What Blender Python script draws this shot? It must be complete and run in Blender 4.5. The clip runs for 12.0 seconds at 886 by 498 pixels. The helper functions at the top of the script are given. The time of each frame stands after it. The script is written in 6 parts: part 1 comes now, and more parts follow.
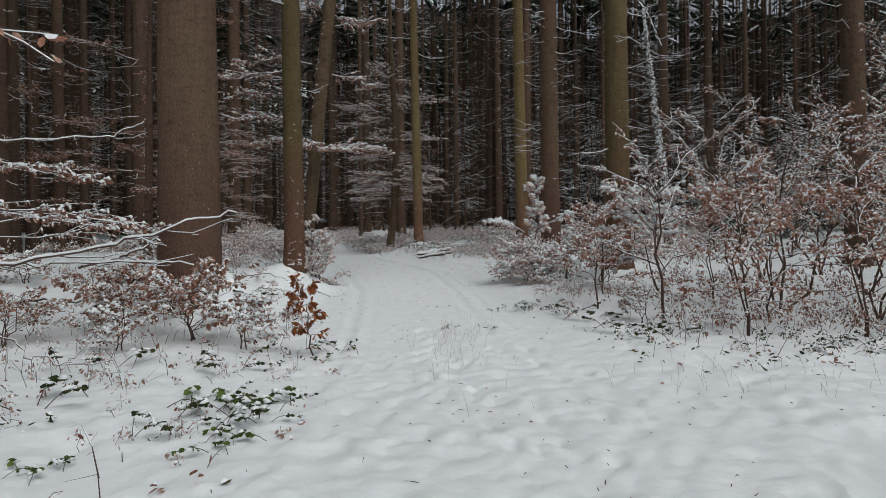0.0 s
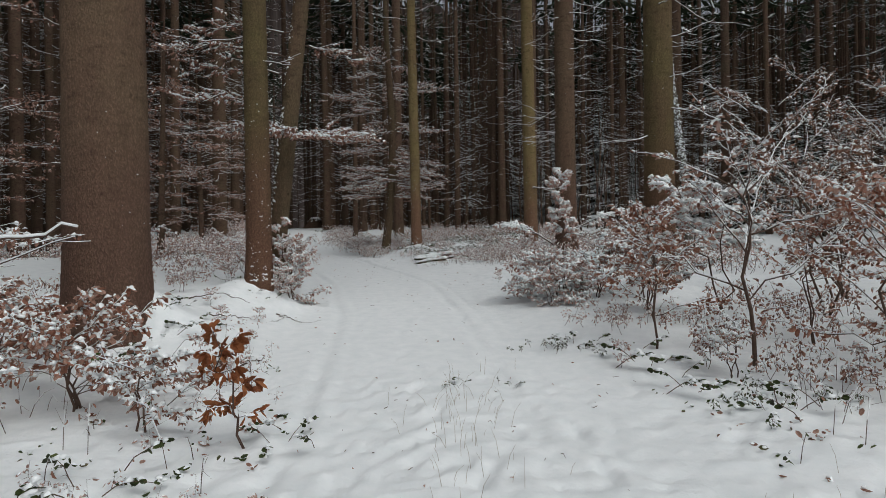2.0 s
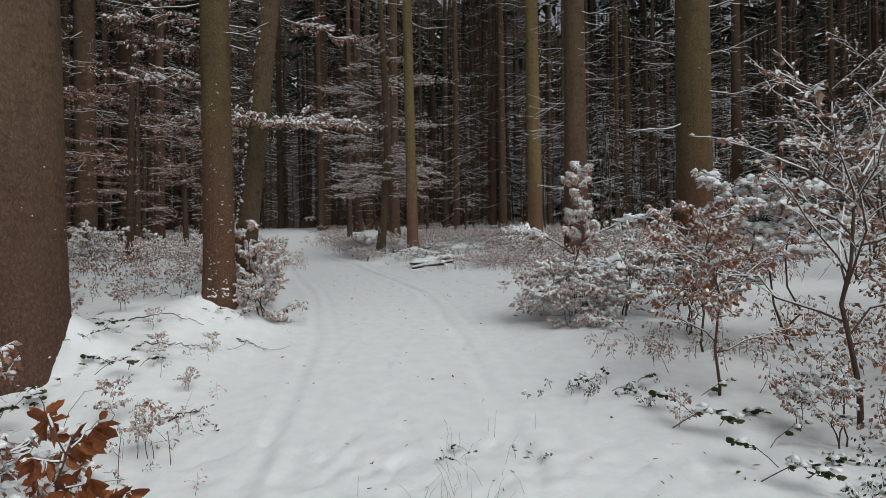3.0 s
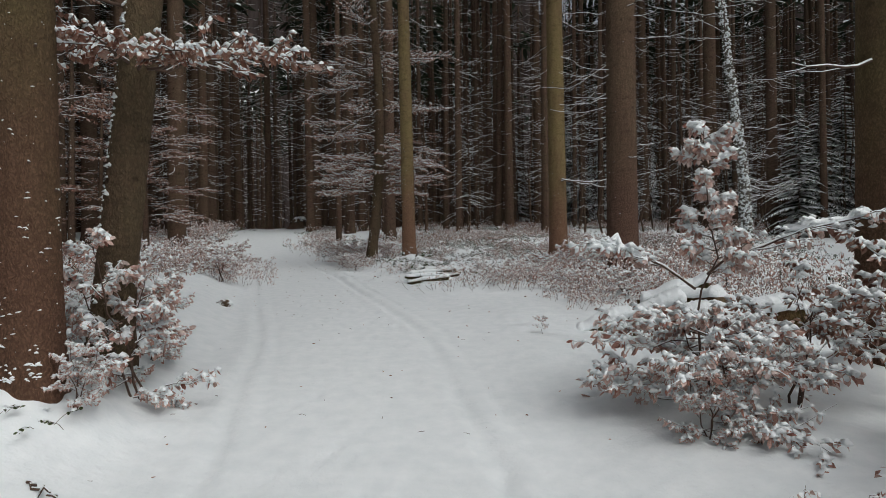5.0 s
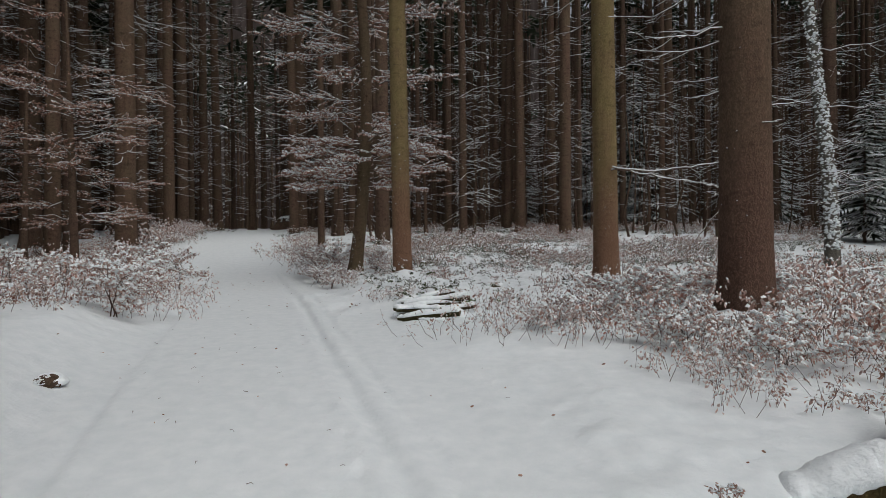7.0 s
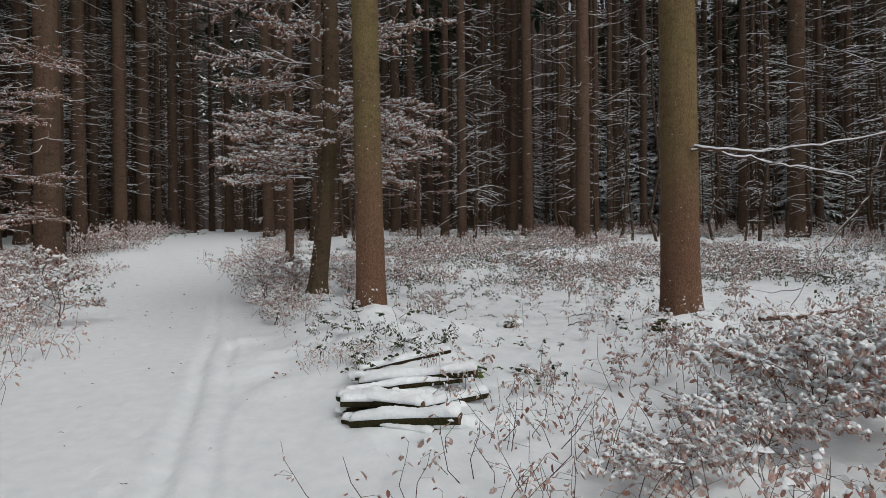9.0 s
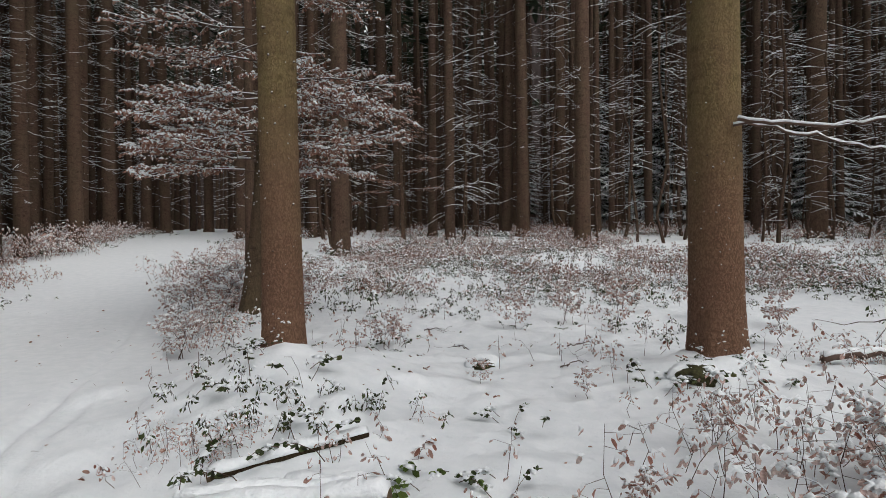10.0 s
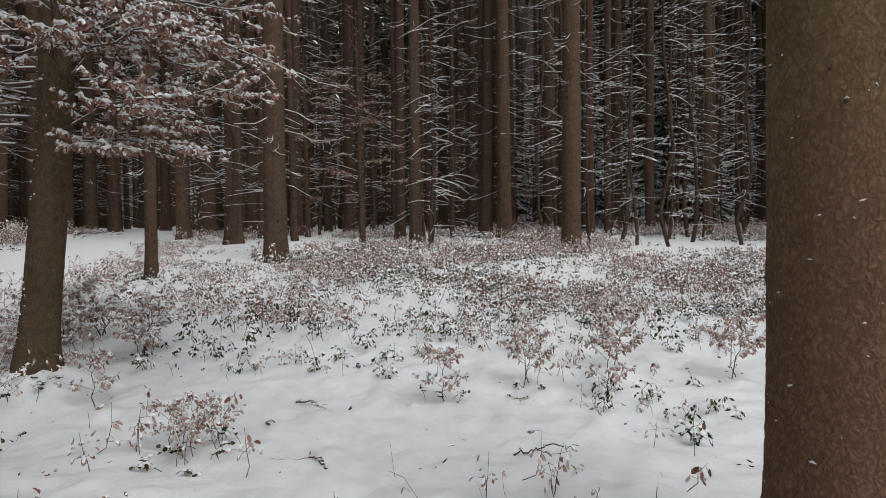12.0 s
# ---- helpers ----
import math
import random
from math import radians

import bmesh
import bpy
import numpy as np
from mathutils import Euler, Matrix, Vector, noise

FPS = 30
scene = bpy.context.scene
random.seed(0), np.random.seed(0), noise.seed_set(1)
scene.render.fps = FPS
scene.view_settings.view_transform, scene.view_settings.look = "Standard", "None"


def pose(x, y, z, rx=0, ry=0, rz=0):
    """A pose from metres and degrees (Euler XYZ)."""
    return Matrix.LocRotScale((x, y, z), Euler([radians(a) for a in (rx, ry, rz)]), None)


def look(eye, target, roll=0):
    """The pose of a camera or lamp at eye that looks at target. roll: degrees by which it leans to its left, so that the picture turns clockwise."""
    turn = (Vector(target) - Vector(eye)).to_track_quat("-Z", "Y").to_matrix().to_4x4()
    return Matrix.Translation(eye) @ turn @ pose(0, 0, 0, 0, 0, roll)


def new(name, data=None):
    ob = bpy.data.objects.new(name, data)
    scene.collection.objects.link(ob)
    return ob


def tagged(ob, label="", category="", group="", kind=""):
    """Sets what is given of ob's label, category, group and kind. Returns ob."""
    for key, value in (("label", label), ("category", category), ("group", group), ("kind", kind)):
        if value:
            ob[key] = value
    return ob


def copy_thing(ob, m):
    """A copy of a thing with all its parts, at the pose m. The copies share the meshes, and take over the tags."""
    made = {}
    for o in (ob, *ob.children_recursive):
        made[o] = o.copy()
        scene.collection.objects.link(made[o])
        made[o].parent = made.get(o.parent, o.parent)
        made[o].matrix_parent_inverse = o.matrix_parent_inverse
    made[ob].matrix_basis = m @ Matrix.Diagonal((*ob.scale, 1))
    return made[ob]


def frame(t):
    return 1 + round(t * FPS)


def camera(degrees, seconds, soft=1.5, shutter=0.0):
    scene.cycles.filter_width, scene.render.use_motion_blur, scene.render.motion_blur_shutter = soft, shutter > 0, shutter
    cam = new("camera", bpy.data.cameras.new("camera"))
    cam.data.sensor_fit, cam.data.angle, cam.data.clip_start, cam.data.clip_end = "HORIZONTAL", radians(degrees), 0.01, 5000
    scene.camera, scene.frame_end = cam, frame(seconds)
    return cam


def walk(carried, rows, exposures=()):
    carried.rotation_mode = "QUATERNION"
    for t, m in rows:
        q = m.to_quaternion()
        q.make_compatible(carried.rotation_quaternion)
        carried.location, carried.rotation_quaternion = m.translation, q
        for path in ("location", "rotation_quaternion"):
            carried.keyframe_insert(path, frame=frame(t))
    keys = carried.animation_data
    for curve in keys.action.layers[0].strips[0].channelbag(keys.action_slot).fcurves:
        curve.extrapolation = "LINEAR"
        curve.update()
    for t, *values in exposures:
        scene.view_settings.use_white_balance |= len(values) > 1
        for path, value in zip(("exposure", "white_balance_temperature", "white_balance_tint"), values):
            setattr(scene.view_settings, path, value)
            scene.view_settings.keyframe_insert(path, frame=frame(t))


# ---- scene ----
PLAN = 0.7  # metres to one unit of the plan in which all places below are given


def placed(m):
    """The pose m of the plan, its place in metres."""
    m = m.copy()
    m.translation = m.translation * PLAN
    return m


cam = camera(75.0, 12.0, soft=0.35)
PATH = [  # seconds, x, y, z of the plan, pitch, roll, yaw
    (0, 0.076, 0.224, 1.242, 0.08, 0.69, 0.37),
    (0.5, 0.051, 0.693, 1.257, 0.04, 0.70, 0.37),
    (1, 0.024, 1.288, 1.329, -0.04, 0.71, 0.37),
    (1.5, 0.008, 1.974, 1.416, -0.12, 0.72, 0.36),
    (2, 0.018, 2.729, 1.494, -0.21, 0.74, 0.32),
    (2.5, 0.036, 3.535, 1.564, -0.27, 0.73, 0.28),
    (3, 0.040, 4.374, 1.637, -0.31, 0.72, 0.21),
    (3.2, 0.037, 4.726, 1.663, -0.30, 0.72, 0.17),
    (4.8, -0.099, 7.931, 1.857, -0.37, 0.73, 0.04),
    (5, -0.113, 8.356, 1.884, -0.36, 0.72, 0.06),
    (5.5, -0.151, 9.565, 1.958, -0.36, 0.68, 0.08),
    (6, -0.172, 10.821, 2.034, -0.36, 0.62, 0.07),
    (6.5, -0.217, 12.026, 2.107, -0.39, 0.56, -0.02),
    (7, -0.274, 13.302, 2.177, -0.41, 0.50, -0.07),
    (7.2, -0.281, 13.772, 2.207, -0.39, 0.49, -0.05),
    (8.8, -0.211, 17.429, 2.469, -0.45, 0.57, -0.18),
    (9, -0.145, 17.908, 2.499, -0.49, 0.58, -0.25),
    (9.5, 0.187, 19.149, 2.569, -0.56, 0.59, -0.20),
    (10, 0.507, 20.411, 2.649, -0.64, 0.63, -0.20),
    (10.5, 0.812, 21.658, 2.716, -0.74, 0.67, -0.21),
    (11, 1.181, 22.902, 2.778, -0.85, 0.67, -0.25),
    (11.5, 1.502, 23.791, 2.836, -0.94, 0.62, -0.30),
    (12, 1.761, 24.220, 2.873, -1.01, 0.59, -0.35),
]
EXPOSURES = [  # seconds, stops, kelvin, tint
    (0, -0.23, 6500, 10), (3.2, -0.13, 6560, 10), (7, -0.04, 6570, 11), (10, 0.26, 6620, 13), (12, 0.36, 6650, 13),
]
walk(cam, [(t, placed(pose(x, y, z, 90 + pitch, roll, yaw))) for t, x, y, z, pitch, roll, yaw in PATH], EXPOSURES)

# ---- world, light ----
world = bpy.data.worlds.new("overcast_sky")
scene.world = world
world.use_nodes = True
wn, wl = world.node_tree.nodes, world.node_tree.links
sky = wn.new("ShaderNodeTexSky")
sky.sky_type, sky.sun_disc = "NISHITA", False
sky.sun_elevation, sky.sun_rotation = radians(53), radians(144)
sky.air_density, sky.dust_density, sky.ozone_density = 1.0, 4.0, 1.0
grey = wn.new("ShaderNodeHueSaturation")
grey.inputs["Saturation"].default_value = 0.35
wl.new(sky.outputs["Color"], grey.inputs["Color"])
wl.new(grey.outputs["Color"], wn["Background"].inputs["Color"])
wn["Background"].inputs["Strength"].default_value = 0.1

sun_data = bpy.data.lights.new("sun", "SUN")
sun_data.energy, sun_data.angle, sun_data.color = 1.15, radians(55), (0.95, 0.99, 1.0)
sun = new("sun", sun_data)
sun.matrix_world = look((16, -22, 36), (0, 0, 0))


# ---- materials ----
def material(name, rough=0.8):
    m = bpy.data.materials.new(name)
    m.use_nodes = True
    b = m.node_tree.nodes["Principled BSDF"]
    b.inputs["Roughness"].default_value = rough
    b.inputs["Specular IOR Level"].default_value = 0.25
    return m, m.node_tree.nodes, m.node_tree.links, b


def noise_node(n, l, coord, scale, detail=4.0, rough=0.6, stretch=None):
    t = n.new("ShaderNodeTexNoise")
    t.inputs["Scale"].default_value, t.inputs["Detail"].default_value, t.inputs["Roughness"].default_value = scale, detail, rough
    if stretch:
        mp = n.new("ShaderNodeMapping")
        mp.inputs["Scale"].default_value = stretch
        l.new(coord, mp.inputs["Vector"])
        coord = mp.outputs["Vector"]
    l.new(coord, t.inputs["Vector"])
    return t.outputs["Fac"]


def ramp(n, l, fac, stops):
    r = n.new("ShaderNodeValToRGB")
    while len(r.color_ramp.elements) < len(stops):
        r.color_ramp.elements.new(0.5)
    for e, (p, c) in zip(r.color_ramp.elements, stops):
        e.position, e.color = p, (*c, 1)
    l.new(fac, r.inputs["Fac"])
    return r.outputs["Color"]


def mix(n, l, fac, a, b, mode="MIX"):
    x = n.new("ShaderNodeMix")
    x.data_type, x.blend_type = "RGBA", mode
    for sock, v in ((x.inputs["Factor"], fac), (x.inputs["A"], a), (x.inputs["B"], b)):
        if isinstance(v, (int, float)):
            sock.default_value = v
        elif isinstance(v, tuple):
            sock.default_value = (*v, 1)
        else:
            l.new(v, sock)
    return x.outputs["Result"]


def bump(n, l, b, height, strength, distance, chain=None):
    x = n.new("ShaderNodeBump")
    x.inputs["Strength"].default_value, x.inputs["Distance"].default_value = strength, distance * 0.8
    l.new(height, x.inputs["Height"])
    if chain is not None:
        l.new(chain, x.inputs["Normal"])
    l.new(x.outputs["Normal"], b.inputs["Normal"])
    return x.outputs["Normal"]


def snow_material(name, grain, lumps, strength, clean=0.0):
    m, n, l, b = material(name, 0.62)
    c = n.new("ShaderNodeTexCoord").outputs["Object"]
    big = noise_node(n, l, c, lumps, 3, 0.55)
    fine = noise_node(n, l, c, grain, 4, 0.65)
    l.new(ramp(n, l, big, [(0.3, (0.74 + clean, 0.785 + clean, 0.795 + clean)), (0.7, (0.82 + clean, 0.855 + clean, 0.862 + clean))]), b.inputs["Base Color"])
    first = bump(n, l, b, big, strength, 0.05)
    second = bump(n, l, b, noise_node(n, l, c, lumps * 2.7, 4, 0.65), 0.38, 0.026, first)
    bump(n, l, b, fine, 0.16, 0.012, second)
    return m


SNOW = snow_material("trodden_snow", 34.0, 6.0, 0.20)
CAP = snow_material("fresh_snow", 60.0, 14.0, 0.4, 0.10)


def bark_material(name, dark, light, moss, moss_amount, scale=1.0, foot=None):
    """Scaly bark: small plates, grain, broad stains, algae, and a redder foot where given."""
    m, n, l, b = material(name, 0.9)
    b.inputs["Specular IOR Level"].default_value = 0.1
    c = n.new("ShaderNodeTexCoord").outputs["Object"]
    wobble = n.new("ShaderNodeTexNoise")
    wobble.inputs["Scale"].default_value = 14
    wobble.inputs["Detail"].default_value = 4
    shrink = n.new("ShaderNodeVectorMath")
    shrink.operation = "SCALE"
    shrink.inputs["Scale"].default_value = 0.10
    warp = n.new("ShaderNodeVectorMath")
    warp.operation = "ADD"
    l.new(c, wobble.inputs["Vector"])
    l.new(wobble.outputs["Color"], shrink.inputs[0])
    l.new(c, warp.inputs[0])
    l.new(shrink.outputs["Vector"], warp.inputs[1])
    mp = n.new("ShaderNodeMapping")
    mp.inputs["Scale"].default_value = (1, 1, 0.42)
    l.new(warp.outputs["Vector"], mp.inputs["Vector"])
    plates = n.new("ShaderNodeTexVoronoi")
    plates.inputs["Scale"].default_value = 55 * scale
    l.new(mp.outputs["Vector"], plates.inputs["Vector"])
    scales = ramp(n, l, plates.outputs["Distance"], [(0.15, (1, 1, 1)), (0.7, (0.30, 0.28, 0.27))])
    grain = noise_node(n, l, c, 120 * scale, 6, 0.8, (1, 1, 0.4))
    streak = noise_node(n, l, c, 12, 5, 0.65, (1, 1, 0.12))
    broad = noise_node(n, l, c, 1.7, 5, 0.6, (1, 1, 0.5))
    info = n.new("ShaderNodeObjectInfo").outputs["Random"]
    col = ramp(n, l, grain, [(0.22, dark), (0.80, light)])
    col = mix(n, l, 0.42, col, scales, "MULTIPLY")
    col = mix(n, l, 0.5, col, ramp(n, l, streak, [(0.3, (0.62, 0.6, 0.58)), (0.7, (1.25, 1.22, 1.2))]), "MULTIPLY")
    # dark blotches wider than high, where old branches and resin left their marks
    blotch = noise_node(n, l, c, 4.5, 4, 0.6, (1, 1, 2.2))
    col = mix(n, l, 0.8, col, ramp(n, l, blotch, [(0.30, (0.50, 0.46, 0.43)), (0.46, (0.98, 0.98, 0.98)), (0.70, (1.12, 1.10, 1.06))]), "MULTIPLY")
    knots = n.new("ShaderNodeTexVoronoi")
    knots.inputs["Scale"].default_value = 3.4
    l.new(warp.outputs["Vector"], knots.inputs["Vector"])
    col = mix(n, l, 0.75, col, ramp(n, l, knots.outputs["Distance"], [(0.07, (0.32, 0.27, 0.24)), (0.16, (1, 1, 1))]), "MULTIPLY")
    tint = ramp(n, l, info, [(0.0, (0.75, 0.72, 0.70)), (0.5, (0.92, 0.885, 0.855)), (1.0, (1.03, 0.99, 0.92))])
    col = mix(n, l, 1.0, col, tint, "MULTIPLY")
    spread = ramp(n, l, broad, [(0.40, (0, 0, 0)), (0.70, (moss_amount,) * 3)])
    col = mix(n, l, spread, col, mix(n, l, 0.6, moss, scales, "MULTIPLY"))
    if foot:
        sep = n.new("ShaderNodeSeparateXYZ")
        l.new(c, sep.inputs[0])
        add = n.new("ShaderNodeMath")
        add.operation = "MULTIPLY_ADD"
        add.inputs[1].default_value = 1.6
        l.new(broad, add.inputs[0])
        l.new(sep.outputs["Z"], add.inputs[2])
        low_range = n.new("ShaderNodeMapRange")
        low_range.inputs["From Min"].default_value, low_range.inputs["From Max"].default_value = 1.4, 4.0
        low_range.inputs["To Min"].default_value, low_range.inputs["To Max"].default_value = 0.9, 0.0
        l.new(add.outputs[0], low_range.inputs["Value"])
        col = mix(n, l, low_range.outputs["Result"], col, mix(n, l, 0.6, ramp(n, l, grain, [(0.28, tuple(0.5 * v for v in foot)), (0.74, foot)]), scales, "MULTIPLY"))
    l.new(col, b.inputs["Base Color"])
    first = bump(n, l, b, scales, 0.75, 0.018)
    second = bump(n, l, b, streak, 0.5, 0.025, first)
    bump(n, l, b, grain, 0.8, 0.010, second)
    return m


BARK = bark_material("spruce_bark", (0.092, 0.062, 0.046), (0.31, 0.215, 0.155), (0.21, 0.165, 0.10), 0.4, 0.8, (0.22, 0.130, 0.098))
BARK_GREEN = bark_material("weathered_bark", (0.080, 0.060, 0.038), (0.240, 0.180, 0.108), (0.175, 0.15, 0.066), 0.8, 1.0, (0.25, 0.135, 0.092))
BARK_WARM = bark_material("warm_brown_bark", (0.120, 0.089, 0.051), (0.39, 0.292, 0.165), (0.285, 0.235, 0.10), 0.75, 1.0, (0.35, 0.195, 0.132))
BARK_DARK = bark_material("dark_bark", (0.072, 0.049, 0.039), (0.192, 0.128, 0.097), (0.13, 0.115, 0.068), 0.4, 0.7)
BARK_BEECH = bark_material("beech_bark", (0.072, 0.052, 0.038), (0.225, 0.162, 0.112), (0.15, 0.135, 0.07), 0.5, 0.8)
BARK_BIRCH = bark_material("grey_bark", (0.10, 0.095, 0.09), (0.30, 0.29, 0.27), (0.10, 0.10, 0.07), 0.4)
LOGBARK = bark_material("wet_log_bark", (0.050, 0.030, 0.020), (0.24, 0.125, 0.070), (0.085, 0.085, 0.028), 0.8, 0.7)

LOGBARK_WET = bark_material("mossy_branch_bark", (0.030, 0.022, 0.014), (0.115, 0.080, 0.046), (0.055, 0.065, 0.022), 0.9, 0.9)


def twig_material(name, a, c2):
    m, n, l, b = material(name, 0.85)
    c = n.new("ShaderNodeTexCoord").outputs["Object"]
    l.new(ramp(n, l, noise_node(n, l, c, 6, 3), [(0.3, a), (0.7, c2)]), b.inputs["Base Color"])
    return m


TWIG = twig_material("twig_bark", (0.066, 0.040, 0.030), (0.125, 0.082, 0.062))


def leaf_material(name, stops, gloss=0.55, thinness=0.5):
    m, n, l, b = material(name, gloss)
    g = n.new("ShaderNodeNewGeometry").outputs["Random Per Island"]
    c = n.new("ShaderNodeTexCoord").outputs["Object"]
    col = ramp(n, l, g, stops)
    spots = ramp(n, l, noise_node(n, l, c, 60, 3), [(0.35, (0.7, 0.66, 0.62)), (0.65, (1.1, 1.08, 1.05))])
    col = mix(n, l, 1.0, col, spots, "MULTIPLY")
    l.new(col, b.inputs["Base Color"])
    thin, both = n.new("ShaderNodeBsdfTranslucent"), n.new("ShaderNodeMixShader")
    both.inputs["Fac"].default_value = thinness
    l.new(col, thin.inputs["Color"])
    l.new(b.outputs["BSDF"], both.inputs[1])
    l.new(thin.outputs["BSDF"], both.inputs[2])
    l.new(both.outputs["Shader"], n["Material Output"].inputs["Surface"])
    return m


LEAF = leaf_material("withered_beech_leaf", [(0.0, (0.18, 0.078, 0.056)), (0.3, (0.34, 0.18, 0.135)), (0.7, (0.48, 0.31, 0.25)), (1.0, (0.60, 0.45, 0.40))])
LEAF_FROST = leaf_material("frosted_beech_leaf", [(0.0, (0.27, 0.125, 0.095)), (0.22, (0.47, 0.31, 0.265)), (0.6, (0.65, 0.50, 0.46)), (1.0, (0.78, 0.67, 0.645))])
LEAF_PALE = leaf_material("rime_pale_leaf", [(0.0, (0.34, 0.14, 0.105)), (0.18, (0.54, 0.345, 0.295)), (0.6, (0.70, 0.545, 0.505)), (1.0, (0.80, 0.70, 0.675))], thinness=0.22)
LEAF_TAN = leaf_material("tan_leaf", [(0.0, (0.16, 0.070, 0.048)), (0.4, (0.29, 0.155, 0.105)), (0.8, (0.44, 0.265, 0.195)), (1.0, (0.56, 0.40, 0.34))])
LEAF_BUSH = leaf_material("red_brown_leaf", [(0.0, (0.25, 0.10, 0.066)), (0.35, (0.44, 0.225, 0.16)), (0.75, (0.57, 0.37, 0.295)), (1.0, (0.66, 0.50, 0.45))])
LEAF_RED = leaf_material("russet_leaf", [(0.0, (0.22, 0.075, 0.032)), (0.5, (0.38, 0.14, 0.055)), (1.0, (0.48, 0.22, 0.11))])
LEAF_GREEN = leaf_material("bramble_leaf", [(0.0, (0.026, 0.030, 0.016)), (0.4, (0.052, 0.076, 0.026)), (0.75, (0.080, 0.110, 0.038)), (0.88, (0.10, 0.13, 0.042)), (1.0, (0.13, 0.080, 0.055))], 0.4)
LEAF_FRESH = leaf_material("fresh_bramble_leaf", [(0.0, (0.045, 0.060, 0.018)), (0.4, (0.10, 0.16, 0.035)), (0.8, (0.16, 0.25, 0.055)), (1.0, (0.12, 0.16, 0.04))], 0.4)
NEEDLE = leaf_material("spruce_needles", [(0.0, (0.018, 0.026, 0.016)), (1.0, (0.045, 0.060, 0.036))], 0.7)


def plain_material(name, a, c2, scale, rough=0.85):
    m, n, l, b = material(name, rough)
    c = n.new("ShaderNodeTexCoord").outputs["Object"]
    f = noise_node(n, l, c, scale, 5)
    l.new(ramp(n, l, f, [(0.3, a), (0.7, c2)]), b.inputs["Base Color"])
    bump(n, l, b, f, 0.6, 0.02)
    return m


MOSS = plain_material("moss", (0.022, 0.018, 0.010), (0.070, 0.070, 0.024), 40)
CUT = plain_material("cut_wood", (0.075, 0.05, 0.028), (0.16, 0.11, 0.06), 25)
STRAW = plain_material("dry_grass", (0.22, 0.17, 0.11), (0.34, 0.28, 0.19), 12)


def shaded_far_wood():
    m, n, l, b = material("shaded_far_woods", 1.0)
    c = n.new("ShaderNodeTexCoord").outputs["Object"]
    # dark streaks paint shade between far trunks, pale ones snow and haze
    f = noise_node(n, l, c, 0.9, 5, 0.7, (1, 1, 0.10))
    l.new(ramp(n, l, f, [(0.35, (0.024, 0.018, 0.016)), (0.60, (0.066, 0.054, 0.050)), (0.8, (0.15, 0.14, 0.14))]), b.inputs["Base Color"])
    b.inputs["Specular IOR Level"].default_value = 0.0
    return m


SHADED_FARWOOD = shaded_far_wood()


